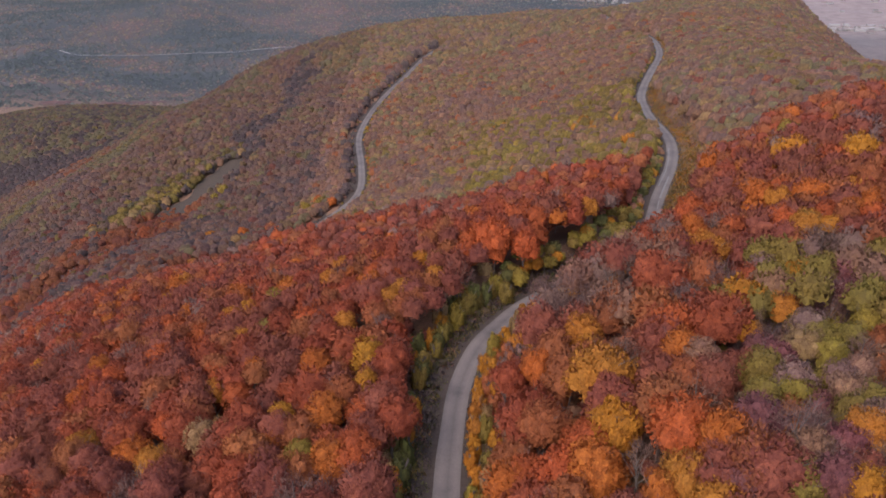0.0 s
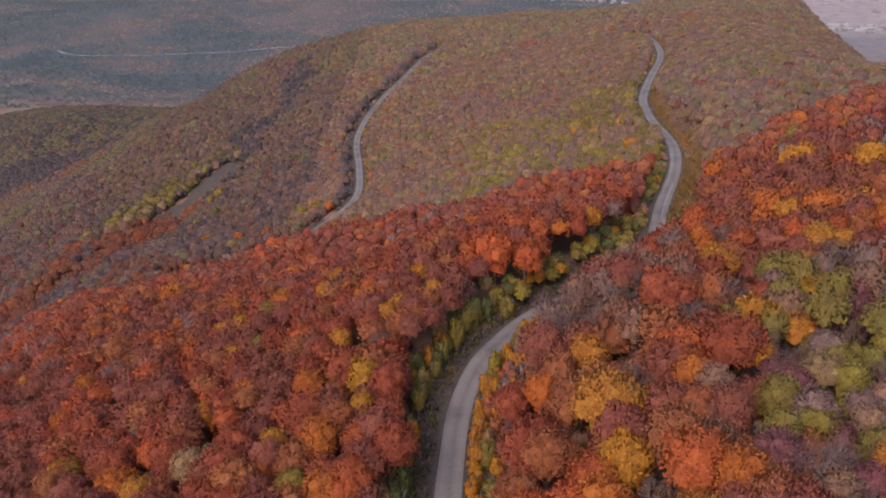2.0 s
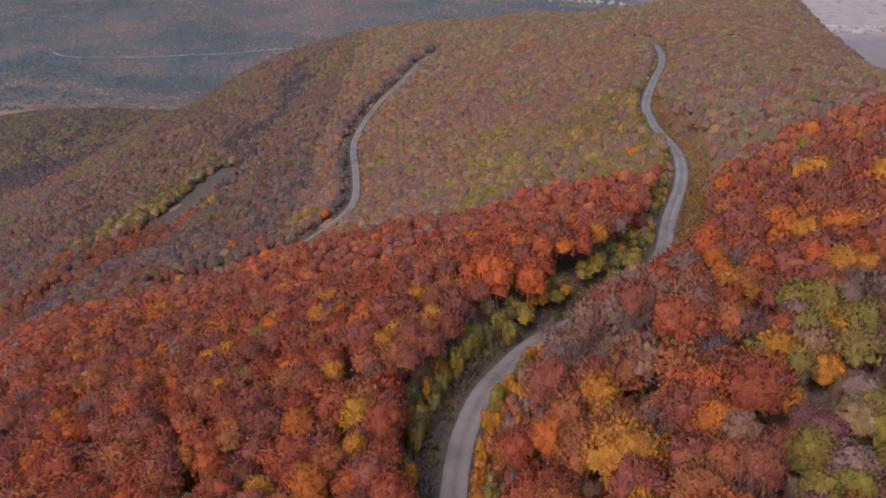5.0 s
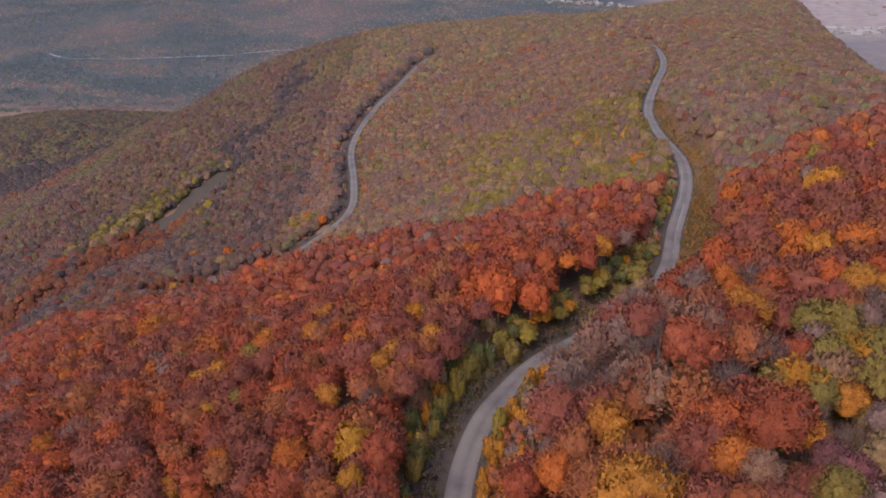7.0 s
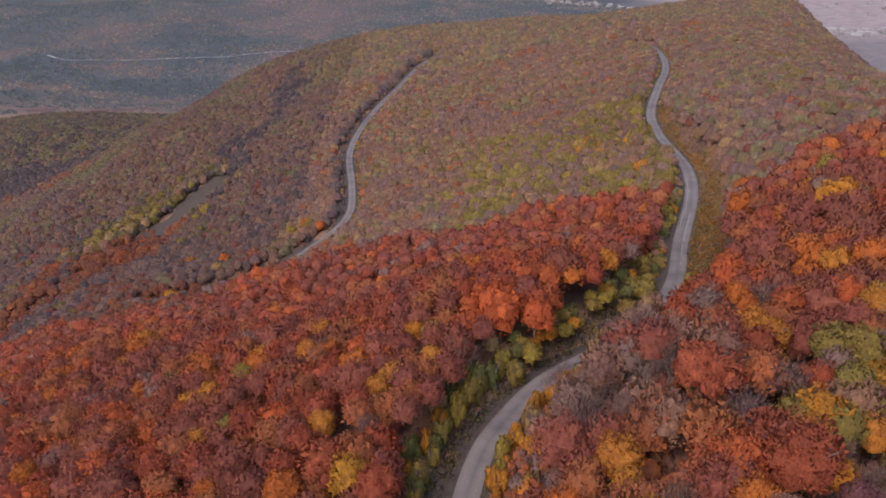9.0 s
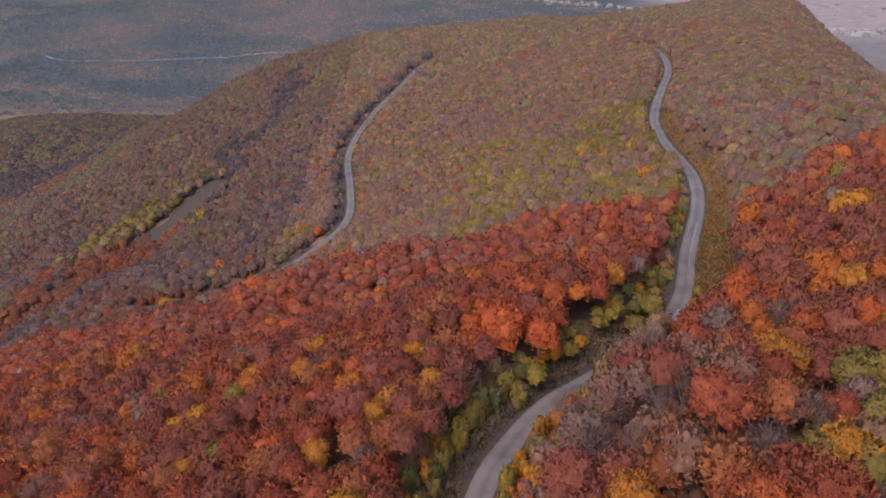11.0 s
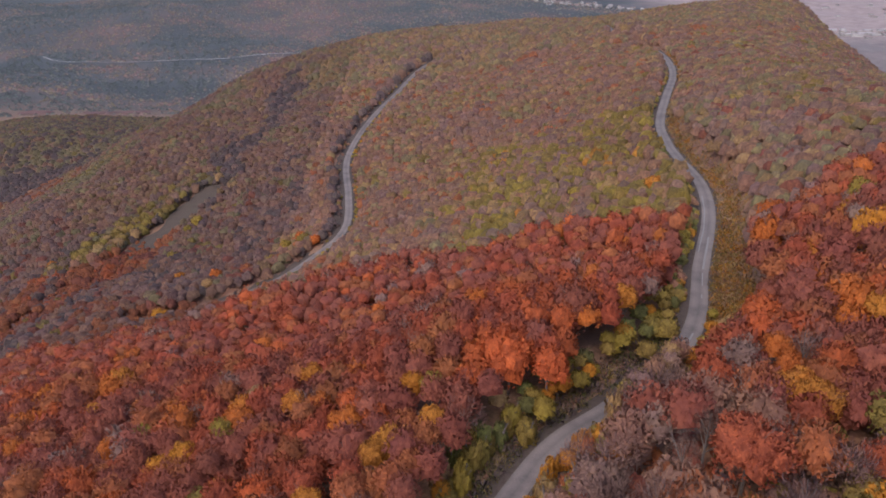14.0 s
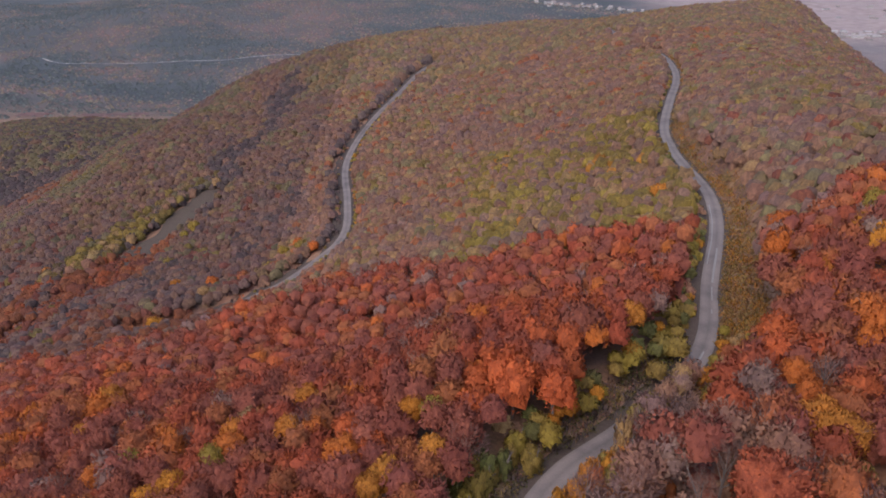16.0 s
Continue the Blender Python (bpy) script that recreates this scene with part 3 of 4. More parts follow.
def wood_of(x, y, g):
    """A colour number and a kind for each tree, by the stand it belongs to."""
    n = len(x)
    big = np.array([noise.noise((a / 60, b / 60, 3.0)) for a, b in zip(x, y)])
    mid = np.array([noise.noise((a / 22, b / 22, 8.0)) for a, b in zip(x, y)])
    roadx = np.interp(y, UPPER_ROAD[:, 1], UPPER_ROAD[:, 0])
    far_share = np.clip((y - 200) / 200, 0, 1)
    warp = np.array([(noise.noise((a / 30, b / 45, 21.0)), noise.noise((a / 30, b / 45, 27.0))) for a, b in zip(x, y)]).reshape(-1, 2) * far_share[:, None]
    east, true_x, true_y = x > roadx, x, y
    x, y = x + 34 * warp[:, 0], y + 50 * warp[:, 1]
    edge = np.interp(x, [-300, -225, -149, -93, -58, -46, -22, 2, 23, 41, 65, 78, 106, 136],
                     [355, 339, 312, 305, 312, 340, 332, 318, 305, 294, 276, 268, 253, 262])
    edge = edge + 7 * mid
    pick = g.uniform(0, 1, n)
    out = np.zeros(n, int)

    def choose(mask, mix, blend=0.6):
        names, shares = list(mix), np.cumsum(list(mix.values()))
        r = np.clip(pick * blend + (1 - blend) * np.clip(0.5 + mid * 0.9 + big * 0.7, 0, 1), 0, 0.9999) * shares[-1]
        k = np.array([NAMES.index(a) for a in names])[np.minimum(np.searchsorted(shares, r), len(names) - 1)]
        out[mask] = k[mask]
    wood = y < edge
    choose(~wood, {"twig": 0.30, "brown": 0.28, "rust": 0.04, "tan": 0.14, "hazed_olive": 0.12, "olive": 0.10, "lime": 0.03}, 0.6)
    choose(~wood & (x < -95), {"dusk": 0.09, "twig": 0.30, "brown": 0.26, "tan": 0.12, "hazed_olive": 0.18, "olive": 0.05}, 0.6)
    # Darker mix low on the left slope: its dimmer light put into colour.
    choose(~wood & (x < -95) & (y < 540), {"dusk": 0.28, "twig": 0.26, "brown": 0.22, "wine": 0.04, "hazed_olive": 0.15, "olive": 0.05}, 0.6)
    choose(~wood & (x > 5) & ~east & (y < 470), {"twig": 0.25, "brown": 0.19, "tan": 0.14, "olive": 0.24, "lime": 0.24, "yellow": 0.05}, 0.8)
    choose(~wood & east & (y < 620), {"twig": 0.32, "brown": 0.18, "wine": 0.03, "tan": 0.12, "hazed_olive": 0.18, "olive": 0.15, "yellow": 0.02}, 0.65)
    # Paler mix along the far ridge, standing in for haze by colour.
    choose(~wood & (y > 740) & (x > -160), {"twig": 0.36, "tan": 0.22, "hazed_olive": 0.22, "brown": 0.14, "olive": 0.06}, 0.6)
    choose((x < -380) & (y > 760), {"dusk": 0.34, "brown": 0.14, "hazed_olive": 0.44, "olive": 0.08}, 0.8)
    choose((x < -400) & (y > 750) & (y < 835), {"dusk": 0.75, "twig": 0.25})
    hollow, _ = near_line(x, y, HOLLOW)
    choose(hollow < 20, {"rust": 0.42, "brown": 0.32, "tan": 0.2, "orange": 0.06})
    choose(wood & ~east, {"twig": 0.17, "wine": 0.33, "crimson": 0.18, "rust": 0.14, "flame": 0.07, "orange": 0.08, "amber": 0.03}, 0.65)
    choose(wood & east, {"twig": 0.24, "wine": 0.32, "crimson": 0.10, "rust": 0.20, "flame": 0.05, "orange": 0.06, "amber": 0.03}, 0.7)
    choose(wood & ~east & (x > 4) & (x < 44) & (y > 150) & (y < 225), {"wine": 0.26, "flame": 0.30, "crimson": 0.26, "orange": 0.13, "amber": 0.05}, 0.85)
    choose(wood & east & (x < 52) & (true_y > 116) & (true_y < 178), {"twig": 0.48, "brown": 0.22, "wine": 0.2, "rust": 0.1}, 0.8)
    choose(wood & (x > 50) & (y < 138), {"twig": 0.28, "plum": 0.10, "brown": 0.12, "rust": 0.08, "olive": 0.24, "lime": 0.07, "yellow": 0.11}, 0.9)
    choose(~wood & (x < -95) & (y < edge + 62 - 0.25 * (x + 95)), {"twig": 0.3, "brown": 0.2, "rust": 0.22, "wine": 0.16, "olive": 0.12})
    heath, _ = near_line(x, y, HEATH_LINE)
    choose(~wood & (heath < 24), {"rust": 0.5, "flame": 0.12, "wine": 0.2, "twig": 0.18})
    choose(~wood & (true_x < -190) & (y < 480) & (heath > 24), {"dusk": 0.26, "twig": 0.26, "wine": 0.2, "brown": 0.18, "olive": 0.10}, 0.8)
    slope = ~wood & (near_line(true_x, true_y, BANK_LINE)[0] < 14)
    choose(slope, {"olive": 0.30, "hazed_olive": 0.25, "dusk": 0.2, "twig": 0.25}, 0.9)
    crest = np.abs(y - np.interp(x, [-420, -330, -270, -220], [520, 600, 720, 880])) < 48
    choose(crest & (x < -215), {"tan": 0.25, "hazed_olive": 0.5, "olive": 0.25})
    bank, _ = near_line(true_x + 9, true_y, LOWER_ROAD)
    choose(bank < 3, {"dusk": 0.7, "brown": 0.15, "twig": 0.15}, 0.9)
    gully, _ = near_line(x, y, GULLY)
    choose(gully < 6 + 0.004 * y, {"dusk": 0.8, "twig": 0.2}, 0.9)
    return out, wood


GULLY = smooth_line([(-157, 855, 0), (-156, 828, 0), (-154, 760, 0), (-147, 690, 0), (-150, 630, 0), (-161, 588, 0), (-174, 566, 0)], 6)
HOLLOW = smooth_line([(-335, 680, 0), (-360, 708, 0), (-405, 735, 0), (-470, 735, 0)], 6)
MEADOW_LINE = smooth_line([(-173, 552, 0), (-179, 541, 0), (-188, 522, 0), (-196, 505, 0), (-203, 489, 0)], 4)
HEATH_LINE = smooth_line([(-200, 484, 0), (-206, 464, 0), (-214, 442, 0), (-226, 418, 0), (-244, 388, 0), (-264, 360, 0)], 4)
BANK_LINE = smooth_line([(-244, 470, 0), (-226, 498, 0), (-211, 527, 0), (-192, 549, 0), (-174, 567, 0)], 6)

# Trees that stand out from the rest: colour, where they stand, and the crown's radius.
STANDOUT = {
    "wine": [(19, 122, 5.1), (34, 91, 4.3), (40, 87, 3.3), (77, 185, 6.6), (118, 225, 5.5), (98, 185, 6.2), (126, 218, 5.6), (96, 159, 4.8), (-56, 125, 5.9), (-12, 84, 4.7), (-28, 87, 4.9), (-46, 198, 4.4), (30, 192, 5.6), (50, 218, 4.9), (-17, 150, 4.7), (-3, 232, 6.4)],
    "amber": [(26, 115, 3.6), (26, 96, 5.5), (30, 68, 3.8), (32, 62, 2.9), (61, 111, 3.4), (59, 147, 4.6), (85, 169, 3.7), (-45, 137, 2.5), (-43, 178, 3.2), (-88, 215, 3.8), (-66, 103, 3.1), (-49, 94, 2.7), (-12, 147, 2.6), (-22, 137, 2.7), (-31, 173, 2.8), (-44, 114, 2.2), (54, 72, 2.2), (81, 147, 4.0), (-30, 189, 3.0), (-9, 150, 3.5), (-2, 154, 2.9), (59, 142, 4.0), (44, 200, 3.1), (-60, 210, 2.2)],
    "yellow": [(26, 109, 2.2), (25, 83, 4.1), (51, 103, 2.4), (105, 207, 6.5), (-15, 122, 4.1), (-53, 155, 2.5), (-50, 160, 2.9), (-103, 154, 2.6), (-38, 145, 2.2), (-29, 104, 2.2), (46, 60, 2.3), (85, 144, 2.5), (117, 193, 5.4), (130, 230, 3.0), (-15, 113, 2.2), (-89, 225, 2.8), (-85, 194, 2.4), (-6, 169, 2.2)],
    "orange": [(17, 107, 3.6), (21, 76, 4.2), (36, 72, 3.9), (27, 67, 2.8), (10, 81, 3.7), (61, 160, 3.0), (91, 230, 5.7), (83, 177, 4.5), (92, 167, 4.8), (101, 156, 3.7), (-26, 119, 3.4), (-79, 137, 2.8), (-75, 120, 2.8), (-54, 97, 3.3), (-30, 97, 2.3), (-39, 122, 2.2), (-18, 91, 3.5), (136, 232, 3.7), (-18, 159, 3.4), (39, 99, 3.1), (-42, 171, 3.4), (-25, 170, 2.6), (61, 155, 2.2), (81, 188, 2.4), (-69, 168, 2.2), (80, 170, 3.1)],
    "flame": [(40, 106, 4.5), (21, 82, 3.6), (17, 78, 3.6), (33, 78, 4.6), (67, 180, 4.3), (98, 224, 4.0), (79, 153, 3.7), (-71, 128, 3.0), (-50, 103, 2.6), (-39, 111, 2.8), (-30, 140, 4.6), (-14, 91, 3.6), (13, 82, 3.3), (-12, 159, 3.1), (14, 174, 6.0), (22, 171, 4.3), (-18, 167, 3.2), (63, 171, 3.4), (-70, 222, 3.1)],
    "crimson": [(12, 107, 3.7), (14, 96, 5.1), (46, 103, 4.7), (45, 133, 5.9), (62, 128, 3.2), (-24, 142, 4.1), (-10, 119, 4.5), (-8, 100, 3.9), (-23, 106, 3.6), (58, 227, 6.3), (57, 250, 5.7), (48, 156, 4.0), (-55, 273, 5.9), (-11, 189, 3.7)],
    "rust": [(16, 91, 3.6), (11, 87, 3.3), (84, 130, 3.4), (109, 173, 3.7), (-19, 110, 3.6), (-73, 234, 3.7), (-62, 229, 3.2), (108, 240, 5.9), (36, 88, 2.8)],
    "twig": [(31, 102, 4.4), (49, 122, 6.0), (44, 71, 3.5), (49, 75, 2.6), (45, 64, 2.3), (54, 108, 3.1), (54, 102, 2.8), (69, 110, 3.2), (66, 95, 2.6), (27, 75, 2.2), (-49, 87, 4.5), (-13, 134, 3.2), (-55, 182, 3.3), (-56, 113, 2.8), (79, 140, 2.9), (22, 141, 3.8), (30, 126, 3.8), (67, 160, 3.9), (42, 141, 3.0), (36, 134, 3.1), (38, 222, 4.4)],
    "plum": [(41, 75, 3.1), (35, 64, 2.2), (50, 70, 2.5), (75, 115, 2.9), (44, 61, 2.2)],
    "olive": [(44, 81, 2.6), (49, 91, 3.7), (62, 100, 2.7), (56, 121, 3.2), (55, 78, 2.5), (41, 62, 2.4), (79, 129, 3.4), (84, 151, 3.1), (59, 80, 2.3), (58, 136, 3.6), (-41, 142, 2.2)],
    "lime": [(50, 83, 3.0), (61, 95, 3.0), (70, 128, 3.6), (74, 128, 2.7), (117, 235, 4.2), (71, 103, 2.6), (-24, 94, 2.2), (-65, 175, 2.2), (-45, 168, 2.2), (46, 228, 2.2), (-2, 168, 2.2)],
    "tan": [(-42, 99, 3.1), (-39, 101, 2.2), (58, 97, 3.0), (79, 115, 2.7), (-43, 188, 2.3)],
    "brown": [(66, 120, 3.0), (41, 95, 2.6), (44, 67, 2.3)],
}


def scatter(y0, y1, gap, g):
    """Tree places over the fan of land from y0 to y1, on a shaken grid."""
    px, py = [], []
    y = y0
    while y < y1:
        w0, w1 = -(34 + 0.63 * y), 34 + 0.61 * y
        n = int((w1 - w0) / gap)
        px.append(w0 + (np.arange(n) + 0.5) * gap + (gap / 2 if len(px) % 2 else 0) + g.uniform(-0.33, 0.33, n) * gap)
        py.append(y + g.uniform(-0.33, 0.33, n) * gap)
        y += gap * 0.88
    return np.concatenate(px), np.concatenate(py)


def clear_of_roads(x, y, upper, lower):
    d1, _ = near_line(x, y, UPPER_ROAD)
    d2, _ = near_line(x, y, LOWER_ROAD)
    d3, _ = near_line(x, y, MEADOW_LINE)
    opening = (np.abs(x - 177) < 9) & (y > 755) & (y < 800)
    return (d1 > upper) & (d2 > lower) & (d3 > 12.5) & ~opening


def hidden_side(x, y, z):
    """Slopes that no place over the near wood overlooks, as they fall away behind the crests."""
    out = np.zeros(len(x), bool)
    ex, ey, ez = 0.0, 35.0, 92.0
    for f in np.linspace(0.25, 0.94, 36):
        h = bare_height(ex + (x - ex) * f, ey + (y - ey) * f)
        out |= h - 7 > ez + (z + 9 - ez) * f
    return out


def sow(y0, y1, gap, g, upper, lower):
    x, y = scatter(y0, y1, gap, g)
    keep = clear_of_roads(x, y, upper, lower)
    x, y = x[keep], y[keep]
    z = height(x, y)
    open_heath = (near_line(x, y, HEATH_LINE)[0] < 17) & (g.uniform(0, 1, len(x)) < 0.8)
    verge = (x > np.interp(y, UPPER_ROAD[:, 1], UPPER_ROAD[:, 0])) & (near_line(x, y, UPPER_ROAD)[0] < 13) & (y > 205) & (y < 420)
    keep = ~verge & ~open_heath & ~hidden_side(x, y, z) & (valley_share(x, y) < 0.85)
    return x[keep], y[keep], z[keep]


def woods_mesh(name, parts, tints, label):
    v = np.concatenate([q[0] for q in parts])
    f = np.concatenate([q[1] for q in parts])
    c = np.concatenate(tints)
    me = bpy.data.meshes.new(name)
    n = len(v) // 3
    me.vertices.add(len(v))
    me.vertices.foreach_set("co", v.astype(np.float32).ravel())
    me.loops.add(3 * n)
    me.loops.foreach_set("vertex_index", np.arange(3 * n, dtype=np.int32))
    me.polygons.add(n)
    me.polygons.foreach_set("loop_start", np.arange(0, 3 * n, 3, dtype=np.int32))
    me.update()
    me.normals_split_custom_set_from_vertices(f.astype(np.float32))
    a = me.attributes.new("tint", 'FLOAT_COLOR', 'POINT')
    a.data.foreach_set("color", np.concatenate([c, np.ones((len(c), 1))], 1).astype(np.float32).ravel())
    me.materials.append(WOODS)
    ob = new(name, me)
    tagged(ob, label, "woodland", kind="stuff")
    return ob


def kind_for(colour, g):
    r = g.uniform()
    if colour in ("twig", "dusk"):
        return "bare" if r < 0.6 else "sparse"
    if colour in ("olive", "lime", "green", "yellow"):
        return "oak"
    if colour in ("wine", "plum", "brown"):
        return "sparse" if r < 0.7 else "full"
    return "full" if r < 0.7 else "sparse"


# the near wood: the standout trees and their neighbours, one by one
g = np.random.default_rng(21)
stand = [(c, x, y, r) for c, places in STANDOUT.items() for x, y, r in places]
sx, sy, sr = (np.array([q[k] for q in stand], float) for k in (1, 2, 3))
sz = height(sx, sy)
x1, y1, z1 = sow(40, 222, 5.1, g, 6.0, 9.0)
right_edge = (x1 > np.interp(y1, UPPER_ROAD[:, 1], UPPER_ROAD[:, 0])) & (near_line(x1, y1, UPPER_ROAD)[0] < np.where((y1 > 118) & (y1 < 206), 15.0, 8.8)) & (y1 < 206)
x1, y1, z1 = x1[~right_edge], y1[~right_edge], z1[~right_edge]
left_edge = (x1 < np.interp(y1, UPPER_ROAD[:, 1], UPPER_ROAD[:, 0])) & (near_line(x1, y1, UPPER_ROAD)[0] < 10.5)
x1, y1, z1 = x1[~left_edge], y1[~left_edge], z1[~left_edge]
thin = (x1 > np.interp(y1, UPPER_ROAD[:, 1], UPPER_ROAD[:, 0])) & (x1 < 48 + 0.3 * np.maximum(y1 - 130, 0)) & (g.uniform(0, 1, len(x1)) < 0.42)
x1, y1, z1 = x1[~thin], y1[~thin], z1[~thin]
broad = np.where((x1 > np.interp(y1, UPPER_ROAD[:, 1], UPPER_ROAD[:, 0])) & (x1 < 48 + 0.3 * np.maximum(y1 - 130, 0)), 1.28, 1.0)
far_enough = (np.hypot(x1[:, None] - sx[None, :], y1[:, None] - sy[None, :]) - 0.6 * sr[None, :]).min(1) > 1.3
x1, y1, z1, broad = x1[far_enough], y1[far_enough], z1[far_enough], broad[far_enough]
c1, _ = wood_of(x1, y1, g)
near_stretch = (y1 < 107) & (x1 > -68) & (x1 < 74)
for k, (c, x, y, r) in enumerate(stand):
    tall = (12.0 + 0.9 * r if y < 222 else 10.5 + 0.7 * r) * g.uniform(0.95, 1.05) * (0.8 if x > 46 and y < 140 else 1)
    kind = "bare" if c == "twig" else "full" if x < 46 and c != "olive" and g.uniform() < 0.8 else kind_for(c, g)
    tree(kind, c, x, y, sz[k], max(r, 2.7) * (1.16 if y < 100 else 1.06), tall, 100 + k)
for k in np.flatnonzero(near_stretch):
    c = NAMES[c1[k]]
    small = x1[k] > 46
    tree(kind_for(c, g), c, x1[k], y1[k], z1[k], g.uniform(3.3, 4.9) * (0.85 if small else broad[k]), g.uniform(13.2, 16.8) * (0.72 if small else 1), 300 + int(k))

# single trees that stand out on the slopes beyond
lone = [("amber", 87, 320, 4.2, 9), ("yellow", -146, 376, 5.2, 10), ("amber", -254, 474, 3.2, 8), ("lime", -166, 507, 4.6, 11), ("lime", -171, 499, 3.6, 9), ("olive", -168, 459, 4.2, 8), ("amber", -150, 421, 3.6, 8), ("orange", -127, 414, 4.0, 9), ("rust", -110, 417, 4.2, 9), ("lime", -91, 438, 4.0, 9), ("orange", -83, 444, 4.0, 9), ("olive", -96, 423, 4.0, 8), ("orange", 99, 246, 5.0, 13), ("yellow", 108, 221, 5.4, 14), ("amber", 89, 207, 4.0, 14), ("amber", 112, 205, 4.6, 13), ("twig", -153, 424, 4.5, 9), ("twig", -140, 412, 4.0, 8), ("tan", -128, 402, 3.8, 9), ("olive", -80, 437, 4.5, 10),
        ("orange", -72, 432, 3.6, 8), ("lime", 60, 345, 3.8, 8), ("lime", 66, 369, 3.6, 8), ("yellow", 126, 255, 4.4, 11),
        ("dusk", -6, 1166, 6.0, 15), ("dusk", 4, 1168, 6.5, 16), ("dusk", -1, 1172, 6.0, 15)]
lz = height(np.array([q[1] for q in lone], float), np.array([q[2] for q in lone], float))
for k, (c, x, y, r, t) in enumerate(lone):
    tree("bare" if c == "twig" else "oak", c, x, y, lz[k], r, t, 900 + k)

POOL = {}


def pooled(kind, n, k):
    if (kind, n, k) not in POOL:
        around, rows = (5, 1) if n > 14 else (7, 3) if n > 12 else (6, 2) if n > 8 else (5, 2)
        POOL[kind, n, k] = crown_with_heart(kind, n, around, rows, np.random.default_rng(1000 + n + 17 * k))
    return POOL[kind, n, k]


def plant(xs, ys, zs, cs, n, r0, r1, t0, t1, g, parts, tints, variants=6, even=0.0, tone=0.0):
    xs, ys, cs = np.asarray(xs, float), np.asarray(ys, float), np.asarray(cs, int)
    around_it = RGB[cs]
    if even:
        around_it = np.zeros((len(xs), 3))
        for turn in range(4):
            cell = np.floor((xs * math.cos(turn) + ys * math.sin(turn)) / 17) * 4096 + np.floor((ys * math.cos(turn) - xs * math.sin(turn)) / 17)
            _, which = np.unique(cell, return_inverse=True)
            total = np.stack([np.bincount(which, weights=RGB[cs][:, k]) for k in range(3)], 1) / np.bincount(which)[:, None]
            around_it += total[which] / 4
    for x, y, z, c, mean in zip(xs, ys, zs, cs, around_it):
        kind = kind_for(NAMES[c], g)
        v, f = pooled(kind, n, int(g.integers(variants)))
        a = g.uniform(0, 6.283)
        r, tall = g.uniform(r0, r1), g.uniform(t0, t1)
        up = r * (g.uniform(0.95, 1.25) if even else g.uniform(1.0, 1.35))
        # Slope tints are darkened; the bluer ones left of -95 carry haze in colour.
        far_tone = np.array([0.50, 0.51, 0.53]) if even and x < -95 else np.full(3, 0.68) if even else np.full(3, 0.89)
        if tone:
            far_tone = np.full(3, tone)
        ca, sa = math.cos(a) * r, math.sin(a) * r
        p = np.stack([x + v[:, 0] * ca - v[:, 1] * sa, y + v[:, 0] * sa + v[:, 1] * ca, z + max(tall - 1.28 * up, 0.0) + v[:, 2] * up], 1)
        parts.append((p, np.stack([f[:, 0] * ca / r - f[:, 1] * sa / r, f[:, 0] * sa / r + f[:, 1] * ca / r, f[:, 2]], 1)))
        # Far tints drift to their neighbours' mean: haze's flat contrast put into colour.
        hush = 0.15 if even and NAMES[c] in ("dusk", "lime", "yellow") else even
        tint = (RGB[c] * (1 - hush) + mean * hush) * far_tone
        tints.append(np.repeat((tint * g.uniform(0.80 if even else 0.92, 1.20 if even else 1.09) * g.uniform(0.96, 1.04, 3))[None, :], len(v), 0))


parts, tints = [], []
rest = ~near_stretch
wide_rest = rest & (broad > 1.1)
rest = rest & (broad < 1.1)
for far, cards, wide_cards in ((0, 600, 680), (1, 260, 300)):
    m = rest & ((y1 >= 165) == far)
    plant(x1[m], y1[m], z1[m], c1[m], cards, 3.0, 4.9, 12.5, 16.5, g, parts, tints)
    m = wide_rest & ((y1 >= 165) == far)
    plant(x1[m], y1[m], z1[m], c1[m], wide_cards, 3.8, 5.8, 13, 17, g, parts, tints)
woods_mesh("beech_wood", parts, tints, "dense wood of red, rust and orange autumn beeches")

parts, tints = [], []
x2, y2, z2 = sow(222, 420, 4.8, g, 7.3, 8.5)
c2, w2 = wood_of(x2, y2, g)
m = w2 & (y2 < 300)
plant(x2[m], y2[m], z2[m], c2[m], 110, 2.7, 4.3, 10.5, 15, g, parts, tints)
m = w2 & (y2 >= 300)
plant(x2[m], y2[m], z2[m], c2[m], 70, 2.6, 4.0, 9, 12.5, g, parts, tints)
m = ~w2
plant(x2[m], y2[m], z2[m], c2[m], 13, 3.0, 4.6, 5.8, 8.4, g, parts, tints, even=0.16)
woods_mesh("oak_wood", parts, tints, "low brown and olive oak wood on the slope below the road")

parts, tints = [], []
x3, y3, z3 = sow(420, 700, 5.0, g, 7.0, 8.2)
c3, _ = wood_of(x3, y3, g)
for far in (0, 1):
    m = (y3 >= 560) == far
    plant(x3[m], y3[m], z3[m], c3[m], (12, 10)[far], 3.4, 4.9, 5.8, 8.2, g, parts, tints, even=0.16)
k = g.integers(0, len(BANK_LINE), 74)
ox, oy = BANK_LINE[k, 0] + g.normal(size=74) * 7, BANK_LINE[k, 1] + g.normal(size=74) * 6
oc = np.array([NAMES.index(n) for n in g.choice(["olive", "tan", "brown", "twig"], 74, p=[0.5, 0.2, 0.12, 0.18])])
keep = clear_of_roads(ox, oy, 6, 7)
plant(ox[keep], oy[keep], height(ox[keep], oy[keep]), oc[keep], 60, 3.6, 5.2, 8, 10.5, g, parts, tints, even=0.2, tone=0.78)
woods_mesh("hillside_wood", parts, tints, "mauve-brown and olive autumn wood on the far hillside")

parts, tints = [], []
